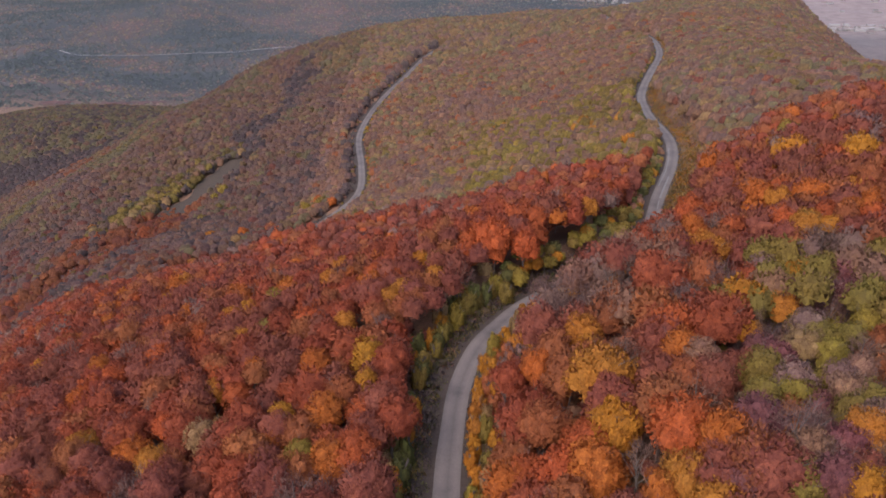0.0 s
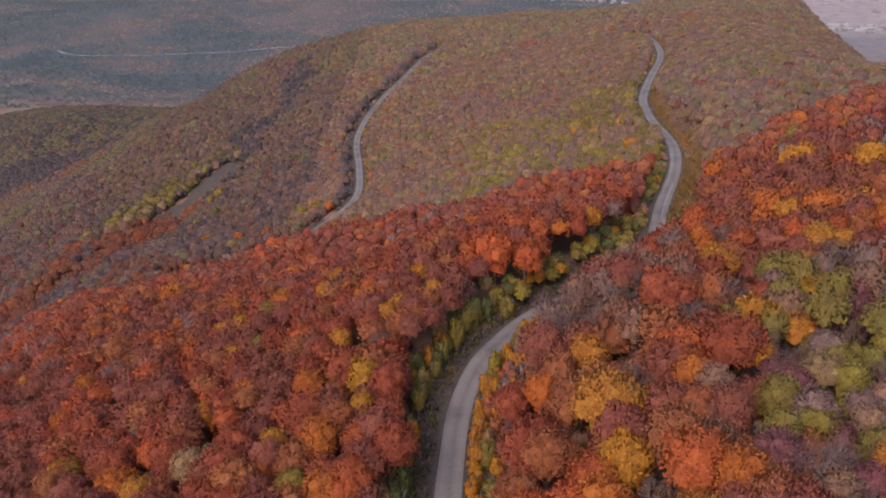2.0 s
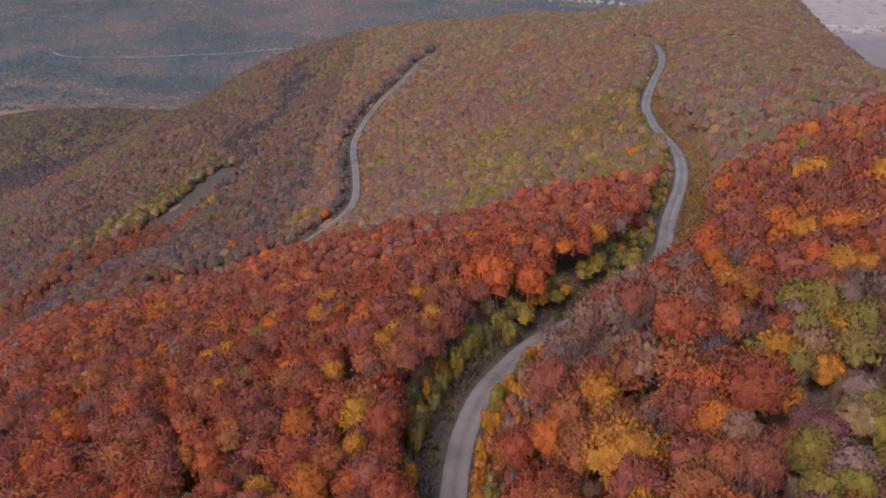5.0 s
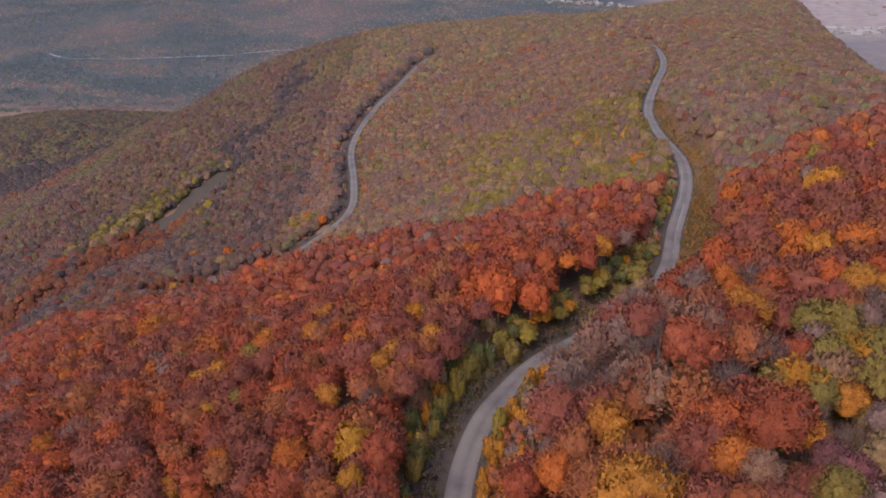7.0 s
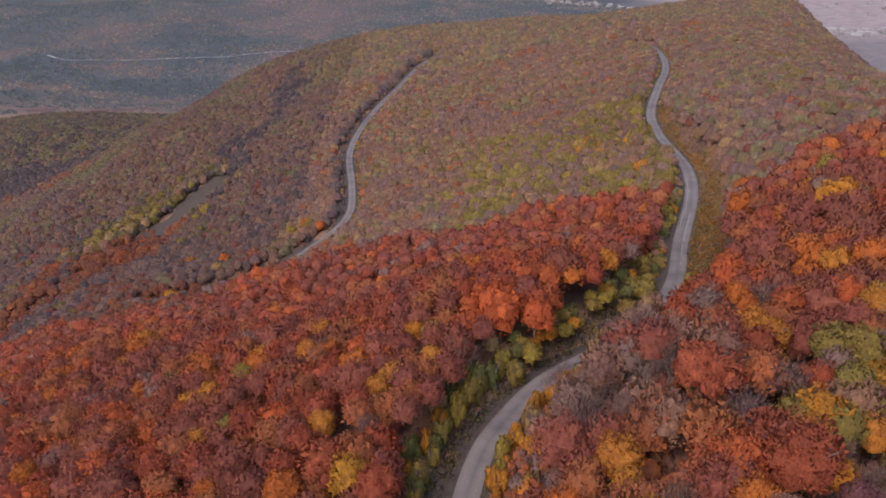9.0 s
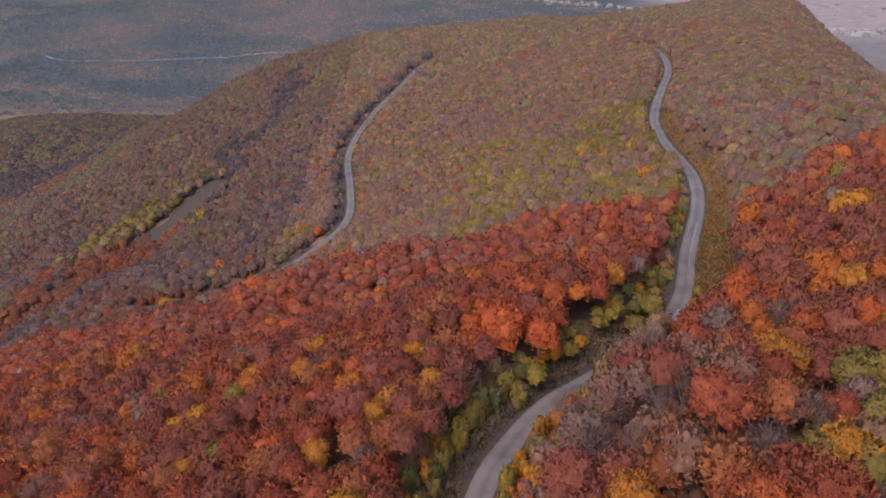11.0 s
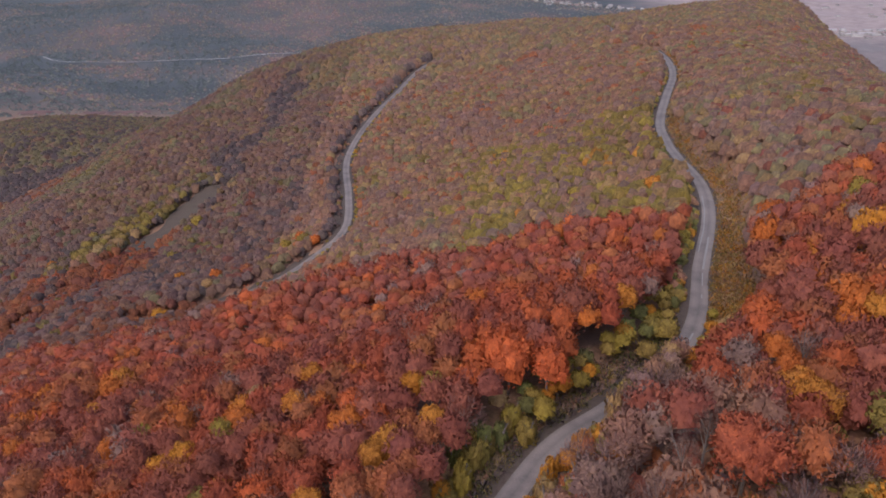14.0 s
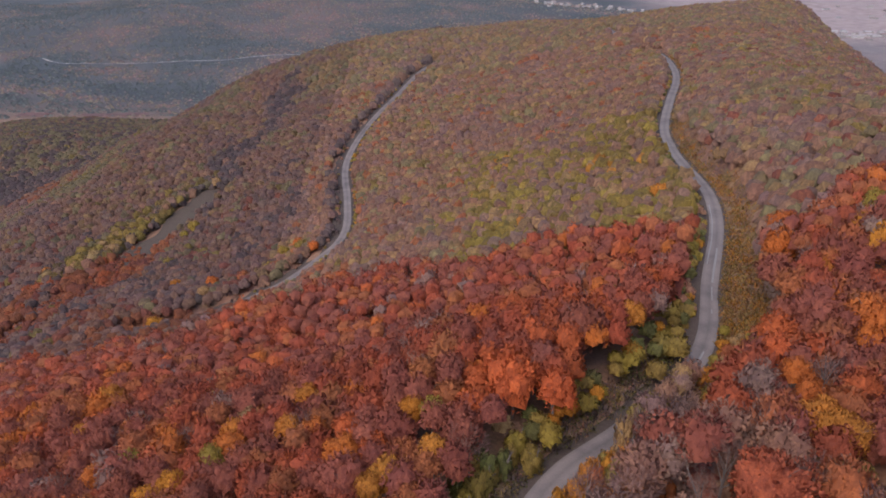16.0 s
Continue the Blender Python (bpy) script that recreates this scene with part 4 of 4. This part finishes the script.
x4, y4, z4 = sow(700, 1320, 7.6, g, 6.0, 7.0)
c4, _ = wood_of(x4, y4, g)
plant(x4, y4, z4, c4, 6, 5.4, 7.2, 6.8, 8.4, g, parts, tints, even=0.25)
woods_mesh("ridge_wood", parts, tints, "brown and olive autumn wood along the far ridge")



def brush(name, y0, y1, step, up, shade, label):
    """The dense low growth under the crowns of the slopes: an uneven layer that thins out towards roads, meadow and red
    wood, added to close the dark gaps; shade darkens its tint, so gloom between the crowns is partly put into the
    colour.
    """
    ys = np.arange(y0, y1, step)
    us = np.linspace(-0.80, 0.74, int(1.54 * (y0 + y1) / 2 / step))
    px, py = np.meshgrid(us, ys)
    px = px * (py + 50)
    g = np.random.default_rng(77)
    x, y = (px + g.uniform(-0.3, 0.3, px.shape) * step).ravel(), (py + g.uniform(-0.3, 0.3, px.shape) * step).ravel()
    clear = np.minimum(near_line(x, y, UPPER_ROAD)[0], near_line(x, y, LOWER_ROAD)[0])
    clear = np.minimum(clear, np.minimum(near_line(x, y, MEADOW_LINE)[0] - 6, near_line(x, y, HEATH_LINE)[0] - 4))
    ground_z = height(x, y)
    rise = up * ease(6, 15, clear) * g.uniform(0.8, 1.2, len(x))
    c, wood = wood_of(x, y, g)
    rise = np.where(wood | (valley_share(x, y) > 0.3) | hidden_side(x, y, ground_z), 0, rise)
    P = np.stack([x, y, ground_z - 0.4 + rise * 1.1], 1)
    ii = np.arange(px.size).reshape(px.shape)
    a, b, d, e = ii[:-1, :-1].ravel(), ii[:-1, 1:].ravel(), ii[1:, 1:].ravel(), ii[1:, :-1].ravel()
    tri = np.concatenate([np.stack([a, b, d], 1), np.stack([a, d, e], 1)])
    tri = tri[(rise[tri] > 0.3).any(1)]
    normal = np.cross(P[tri[:, 1]] - P[tri[:, 0]], P[tri[:, 2]] - P[tri[:, 0]])
    normal = normal / np.linalg.norm(normal, axis=1)[:, None] * 0.5 + np.array([0, 0, 0.5])
    normal /= np.linalg.norm(normal, axis=1)[:, None]
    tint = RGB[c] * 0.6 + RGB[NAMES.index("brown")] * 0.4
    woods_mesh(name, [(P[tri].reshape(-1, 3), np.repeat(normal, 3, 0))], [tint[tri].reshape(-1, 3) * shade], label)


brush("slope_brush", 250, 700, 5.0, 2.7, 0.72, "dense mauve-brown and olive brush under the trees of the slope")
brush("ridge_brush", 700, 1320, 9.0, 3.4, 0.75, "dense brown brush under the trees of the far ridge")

# ---------------------------------------------------------------- shrubs along the roads
def beside(line, k, off):
    """A place beside the line: off metres to its right (negative: left)."""
    a, b = line[max(k - 1, 0)], line[min(k + 1, len(line) - 1)]
    t = (b - a)[:2] / np.linalg.norm((b - a)[:2])
    return line[k, 0] + t[1] * off, line[k, 1] - t[0] * off


g = np.random.default_rng(33)
rows_l = [k for k in range(len(UPPER_ROAD)) if 62 < UPPER_ROAD[k, 1] < 208]
shrubs = []
for k in rows_l:
    for off0, off1, p, names, r0, r1, slim in ((-6.6, -5.4, 0.3, ["green", "olive", "brown"], 0.5, 0.9, 1.6), (-9.6, -7.4, 0.72, ["olive", "lime", "olive", "green", "yellow"], 1.6, 2.5, 3.1),
                                               (-12.8, -9.8, 0.6, ["olive", "lime", "yellow", "tan", "green"], 1.9, 2.9, 3.2), (3.7, 5.4, 0.95, ["yellow", "yellow", "yellow", "lime", "amber"], 1.2, 1.9, 3.0),
                                               (5.6, 8.4, 0.7, ["olive", "yellow", "tan", "rust"], 1.5, 2.3, 2.8)):
        if g.uniform() < p:
            sx1, sy1 = beside(UPPER_ROAD, k, g.uniform(off0, off1))
            shrubs.append((sx1, sy1, names[int(g.integers(len(names)))], g.uniform(r0, r1), slim))
for k in rows_l:
    if 116 < UPPER_ROAD[k, 1] < 206:
        for off in (9.5, 11.5, 13.5):
            sx1, sy1 = beside(UPPER_ROAD, k, off + g.uniform(-1.2, 1.2))
            shrubs.append((sx1, sy1, ["twig", "brown", "twig", "olive", "amber", "rust"][int(g.integers(6))], g.uniform(1.6, 2.6), 2.5))
    if 173 < UPPER_ROAD[k, 1] < 192:
        for back in (8.0, 10.0, 12.0, 14.5):
            sx1, sy1 = UPPER_ROAD[k, 0] - 0.33 * back + g.uniform(-0.8, 0.8), UPPER_ROAD[k, 1] - 0.94 * back + g.uniform(-0.8, 0.8)
            r = g.uniform(2.3, 2.9)
            lift = 4.6 + 0.71 * back - float(height(np.array([sx1]), np.array([sy1]))[0])
            shrubs.append((sx1, sy1, ["twig", "brown", "twig", "twig", "tan", "olive"][int(g.integers(6))], r, max(lift, 3.5) / r))
shrubs += [(x, y, c, r, 2.5) for x, y, c, r in (
    (33, 159, "amber", 2.6), (30, 156, "orange", 2.3), (41, 168, "twig", 2.4), (54, 197, "olive", 3.6), (51, 198, "olive", 3.0), (47, 188, "olive", 2.8), (20, 166, "lime", 3.0), (29, 176, "lime", 2.6), (16, 161, "olive", 2.8),
    (46, 170, "twig", 2.8), (50, 175, "brown", 2.8), (55, 184, "amber", 2.4), (78, 168, "rust", 3.2), (81, 172, "brown", 3.4), (75, 165, "twig", 3.2), (80, 163, "wine", 3.2))]
near_shrubs = [q for q in shrubs if q[1] < 166]
far_shrubs = [q for q in shrubs if q[1] >= 166]
shrubs = near_shrubs[:300]
far_shrubs += near_shrubs[300:]
shz = height(np.array([q[0] for q in shrubs]), np.array([q[1] for q in shrubs]))
for k, (x, y, c, r, slim) in enumerate(shrubs):
    tree("shrub", c, x, y, shz[k], r, r * slim * g.uniform(0.85, 1.15), 2000 + k)

parts, tints = [], []
qx, qy = np.array([q[0] for q in far_shrubs]), np.array([q[1] for q in far_shrubs])
qz = height(qx, qy)
for k, (x, y, c, r, slim) in enumerate(far_shrubs):
    plant([x], [y], [qz[k]], [NAMES.index(c)], 230, r, r * 1.05, r * slim * 0.9, r * slim * 1.1, g, parts, tints)
for line, y0, y1, sides in ((UPPER_ROAD, 196, 275, ((-11, -5, 1.0, ["olive", "olive", "brown", "yellow"]), (-9, -4.5, 0.8, ["olive", "green", "lime"]))),
                            (UPPER_ROAD, 208, 640, ((-6.5, -3.9, 0.7, ["olive", "lime", "green", "brown"]),)),
                            (LOWER_ROAD, 380, 790, ((-7, -4.2, 0.5, ["dusk", "brown", "olive"]), (3.6, 6.5, 0.9, ["olive", "lime", "yellow", "brown"])))):
    ks = [k for k in range(len(line)) if y0 < line[k, 1] < y1]
    for off0, off1, p, names in sides:
        q = [(beside(line, k, g.uniform(off0, off1)), names[int(g.integers(len(names)))]) for k in ks if g.uniform() < p]
        bx, by = np.array([a[0][0] for a in q]), np.array([a[0][1] for a in q])
        bc = np.array([NAMES.index(a[1]) for a in q])
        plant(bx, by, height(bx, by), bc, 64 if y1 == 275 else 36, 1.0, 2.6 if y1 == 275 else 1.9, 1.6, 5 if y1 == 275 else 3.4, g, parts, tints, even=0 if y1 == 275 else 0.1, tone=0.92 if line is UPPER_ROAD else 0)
# long yellow grass beside the upper road, thinning out uphill
ks = [k for k in range(len(UPPER_ROAD)) if 204 < UPPER_ROAD[k, 1] < 640]
q = [beside(UPPER_ROAD, ks[int(a * a * len(ks))], o) for a, o in zip(g.uniform(0, 1, 3200), g.uniform(3.4, 13.5, 3200))]
bx, by = np.array([a[0] for a in q]), np.array([a[1] for a in q])
bc = np.array([NAMES.index(n) for n in g.choice(["yellow", "tan", "olive", "brown", "lime"], len(bx), p=[0.26, 0.36, 0.22, 0.1, 0.06])])
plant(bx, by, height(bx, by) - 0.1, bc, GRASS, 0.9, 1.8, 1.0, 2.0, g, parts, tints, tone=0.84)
k = g.integers(rows_l[0], rows_l[-1], 1500)
q = [beside(UPPER_ROAD, int(a), o) for a, o in zip(k, np.concatenate([g.uniform(-10, -3.9, 1200), g.uniform(3.6, 8, 300)]))]
bx, by = np.array([a[0] for a in q]), np.array([a[1] for a in q])
bc = np.array([NAMES.index(n) for n in g.choice(["green", "dusk", "brown", "olive"], len(bx), p=[0.4, 0.3, 0.15, 0.15])])
plant(bx, by, height(bx, by) - 0.1, bc, GRASS, 0.8, 1.7, 0.7, 1.3, g, parts, tints)
woods_mesh("roadside_scrub", parts, tints, "yellow and olive scrub along the edges of the roads")

# undergrowth between the trees of the near wood
parts, tints = [], []
bx, by = np.concatenate([g.uniform(-95, 120, 300), g.uniform(8, 80, 800)]), np.concatenate([g.uniform(45, 150, 300), g.uniform(50, 150, 800)])
keep = clear_of_roads(bx, by, 10.0, 7)
bx, by = bx[keep], by[keep]
names = np.where(bx > 44, g.choice(["twig", "brown", "olive", "plum", "tan"], len(bx), p=[0.4, 0.2, 0.15, 0.1, 0.15]), g.choice(["wine", "rust", "brown", "twig"], len(bx)))
bc = np.array([NAMES.index(n) for n in names])
plant(bx, by, height(bx, by), bc, 30, 1.6, 2.8, 2.5, 6.0, g, parts, tints)
woods_mesh("undergrowth", parts, tints, "brown and mauve undergrowth between the trees")

# low red and grey scrub between the red wood and the meadow
parts, tints = [], []
bx, by = g.uniform(-285, -95, 900), g.uniform(318, 440, 900)
k = g.integers(0, len(HEATH_LINE), 900)
hx, hy = HEATH_LINE[k, 0] + g.normal(size=900) * 14, HEATH_LINE[k, 1] + g.normal(size=900) * 11
keep = clear_of_roads(bx, by, 6, 7) & (by < 400 - 0.3 * (bx + 110)) & (by > 322 - 0.12 * (bx + 100))
bx, by = bx[keep], by[keep]
bc = np.array([NAMES.index(n) for n in g.choice(["rust", "crimson", "twig", "wine", "brown", "olive"], len(bx), p=[0.25, 0.12, 0.3, 0.13, 0.12, 0.08])])
plant(bx, by, height(bx, by), bc, 10, 1.2, 2.4, 1.5, 3.5, g, parts, tints, even=0.15)
hc = np.array([NAMES.index(n) for n in g.choice(["rust", "flame", "crimson", "wine"], len(hx), p=[0.55, 0.08, 0.07, 0.3])])
plant(hx, hy, height(hx, hy), hc, 10, 1.2, 2.3, 1.5, 3.0, g, parts, tints, even=0.15)
woods_mesh("heath_scrub", parts, tints, "low rust-red and grey scrub on the open slope")


def draped(name, line, half, up, material, across=6):
    """A strip laid over the ground along a line."""
    t = np.gradient(line[:, :2], axis=0)
    t /= np.linalg.norm(t, axis=1)[:, None]
    offs = np.linspace(-1, 1, across)
    wob = 1 + 0.25 * np.sin(np.arange(len(line)) * 0.8) + 0.15 * np.sin(np.arange(len(line)) * 0.31)
    px = line[:, 0][:, None] + t[:, 1][:, None] * offs[None, :] * (half * wob)[:, None]
    py = line[:, 1][:, None] - t[:, 0][:, None] * offs[None, :] * (half * wob)[:, None]
    pz = height(px.ravel(), py.ravel()) + up
    ii = np.arange(px.size).reshape(px.shape)
    q = np.stack([ii[:-1, :-1], ii[:-1, 1:], ii[1:, 1:], ii[1:, :-1]], -1).reshape(-1, 4)
    return mesh_object(name, np.stack([px.ravel(), py.ravel(), pz], 1).tolist(), q.tolist(), material)


meadow = draped("meadow", smooth_line([(-164, 570, 0), (-168, 561, 0), (-173, 552, 0), (-179, 541, 0), (-188, 522, 0), (-196, 505, 0), (-203, 489, 0), (-208, 474, 0)], 4), 10.5, 0.45, MEADOW)
tagged(meadow, "strip of dry tan meadow between the trees on the slope", "meadow", kind="structure")

# ---------------------------------------------------------------- the valley
VALLEY_ROAD = smooth_line([(-1110, 2110, 0), (-1060, 2062, 0), (-1015, 2036, 0), (-957, 2038, 0), (-880, 2028, 0), (-811, 2023, 0), (-690, 2006, 0), (-568, 1992, 0), (-500, 2035, 0), (-437, 2094, 0), (-330, 2180, 0)], 14)
lane = draped("valley_road", VALLEY_ROAD, 1.9, 3.0, DIRT_ROAD, 3)
tagged(lane, "pale dirt road crossing the valley floor", "road", kind="structure")

# Muted blue-grey crowns for the valley woods, with the haze mixed into their colour.
HAZED = {"teal": (0.048, 0.058, 0.062), "slate": (0.071, 0.076, 0.075), "umber": (0.096, 0.079, 0.076), "ochre": (0.116, 0.099, 0.073), "rose": (0.138, 0.088, 0.085)}
parts, tints = [], []
g = np.random.default_rng(55)
vx, vy = g.uniform(-2300, 900, 48000), np.exp(g.uniform(math.log(1000), math.log(3700), 48000))
keep = (vx > -(0.72 * vy + 60)) & (vx < 0.30 * vy)
vx, vy = vx[keep], vy[keep]
cover = np.array([noise.noise((a / 330, b / 210, 1.0)) + 0.45 * noise.noise((a / 90, b / 70, 5.0)) for a, b in zip(vx, vy)])
tone = valley_tone(vx, vy)
lane_far, _ = near_line(vx, vy, VALLEY_ROAD)
FIELDS = [(smooth_line(q, 10), half) for q, half in (([(-832, 1464, 0), (-797, 1459, 0), (-768, 1458, 0)], 15), ([(-692, 1436, 0), (-640, 1470, 0), (-586, 1495, 0)], 20))]
keep = (cover > -0.55) & (lane_far > 14) & (valley_share(vx, vy) > 0.3)
for line, half in FIELDS:
    keep &= near_line(vx, vy, line)[0] > half + 8
vx, vy, tone, cover = vx[keep], vy[keep], tone[keep], cover[keep]
vz = height(vx, vy)
domes = [crown_heart(5, 1, 1.0, np.random.default_rng(k)) for k in range(5)]
domes = [(v, (n * 0.3 + np.array([0, 0, 0.8])) / np.linalg.norm(n * 0.3 + np.array([0, 0, 0.8]), axis=1)[:, None]) for v, n in domes]
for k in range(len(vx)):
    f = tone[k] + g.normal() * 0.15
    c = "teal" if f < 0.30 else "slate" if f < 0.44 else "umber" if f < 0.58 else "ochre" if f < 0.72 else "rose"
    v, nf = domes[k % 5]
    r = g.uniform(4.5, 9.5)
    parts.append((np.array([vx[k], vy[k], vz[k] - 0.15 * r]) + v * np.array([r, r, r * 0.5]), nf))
    tints.append(np.repeat(((np.array(HAZED[c]) * 0.9 + np.array([0.007, 0.007, 0.0075])) * np.array([1.36, 1.31, 1.30]) * g.uniform(0.85, 1.25))[None, :], len(v), 0))
woods_mesh("valley_woods", parts, tints, "blue-green and brown woods on the valley floor, haze put into their colour")


def house(x, y, wide, deep, tall, turn, shed, label):
    """A far house or shed: walls and a pitched roof."""
    z = float(height(np.array([x]), np.array([y]))[0])
    root = new("factory_hall" if shed else "house")
    root.matrix_world = pose(x, y, z, 0, 0, turn)
    w, d, h = wide / 2, deep / 2, tall
    mesh_object("wall", [(-w, -d, -3), (w, -d, -3), (w, d, -3), (-w, d, -3), (-w, -d, h), (w, -d, h), (w, d, h), (-w, d, h)],
                [(0, 1, 5, 4), (1, 2, 6, 5), (2, 3, 7, 6), (3, 0, 4, 7)], HOUSE_WALL, root)
    e, up = 0.6, d * (0.25 if shed else 0.6)
    mesh_object("roof", [(-w - e, -d - e, h - 0.2), (w + e, -d - e, h - 0.2), (w + e, 0, h + up), (-w - e, 0, h + up), (-w - e, d + e, h - 0.2), (w + e, d + e, h - 0.2)],
                [(0, 1, 2, 3), (3, 2, 5, 4), (0, 3, 4), (1, 5, 2)], HOUSE_ROOF, root)
    tagged(root, label, "building", group="halls on the plain" if shed else "houses of the far town")


for k in range(70):
    x = g.uniform(440, 1150)
    house(x, 3560 - 0.25 * (x - 600) + g.normal() * 90, g.uniform(11, 20), g.uniform(9, 13), g.uniform(5, 9), g.uniform(0, 180), False, "small pale house in the far valley town")
for k in range(60):
    f = g.uniform()
    house(1560 + 380 * f, 3080 + g.normal() * 45, g.uniform(14, 42), g.uniform(12, 20), g.uniform(5, 8), g.uniform(-15, 15), True, "long pale hall on the plain beyond the ridge")
for k in range(40):
    x = g.uniform(1450, 2500)
    house(x, g.uniform(2900, 4200), g.uniform(12, 40), g.uniform(10, 16), g.uniform(5, 8), g.uniform(-20, 20), True, "scattered pale shed on the wide plain")

FIELD, nt, b = node_material("red_ploughed_field", 0.95)
r = ramp_node(nt, noise_node(nt, 0.03, 6.0, 0.7).outputs["Fac"], [(0.3, (0.066, 0.036, 0.034)), (0.7, (0.094, 0.046, 0.042))])
nt.links.new(r.outputs["Color"], b.inputs["Base Color"])
for line, half in FIELDS:
    field = draped("field", line, half, 1.2, FIELD)
    tagged(field, "reddish bare field in the hazy valley", "field", kind="structure")


def boulder(name, x, y, size, seed, label):
    """A weathered limestone block, half sunk in the ground."""
    g = np.random.default_rng(seed)
    bm = bmesh.new()
    bmesh.ops.create_icosphere(bm, subdivisions=3, radius=1.0)
    for v in bm.verts:
        c = v.co.copy()
        k = 1 + 0.35 * noise.noise(c * 1.3 + Vector((seed, 0, 0))) + 0.14 * noise.noise(c * 4 + Vector((0, seed, 0)))
        v.co = Vector((c.x * size[0], c.y * size[1], c.z * size[2])) * k
    me = bpy.data.meshes.new(name)
    bm.to_mesh(me)
    bm.free()
    me.materials.append(ROCK)
    ob = new(name, me)
    z = float(height(np.array([x]), np.array([y]))[0])
    ob.matrix_world = pose(x, y, z + size[2] * 0.15, 0, 0, float(g.uniform(0, 360)))
    tagged(ob, label, "rock")
    return ob


boulder("rock_outcrop", 322, 660, (2.0, 1.8, 5.0), 3, "pale limestone outcrop on the edge of the ridge")
boulder("rock_outcrop", 312, 632, (1.7, 1.5, 4.2), 5, "pale limestone outcrop on the edge of the ridge")
boulder("rock", 50, 70.5, (0.6, 0.45, 0.5), 8, "small pale stone on the ground among the trees")

# paler resurfaced patches on the road's right lane
PATCH, nt, b = node_material("pale_road_patch", 0.85)
r = ramp_node(nt, noise_node(nt, 2.5, 6.0, 0.7).outputs["Fac"], [(0.3, (0.125, 0.115, 0.115)), (0.7, (0.165, 0.152, 0.152))])
nt.links.new(r.outputs["Color"], b.inputs["Base Color"])
for y0, y1, s0, s1 in ((236, 262, 0.35, 1.0), (226, 236.5, 0.5, 0.85), (219, 223, 0.4, 0.7), (248, 300, -1.6, -1.2), (196, 203, 0.2, 0.7)):
    part_line = UPPER_ROAD[(UPPER_ROAD[:, 1] > y0) & (UPPER_ROAD[:, 1] < y1)]
    if len(part_line) > 1:
        patch = ribbon("road_patch", part_line, [(s0, 0.066), ((s0 + s1) / 2, 0.07), (s1, 0.066)], PATCH)
        tagged(patch, "pale worn repair strip on the asphalt", "road patch", kind="structure")
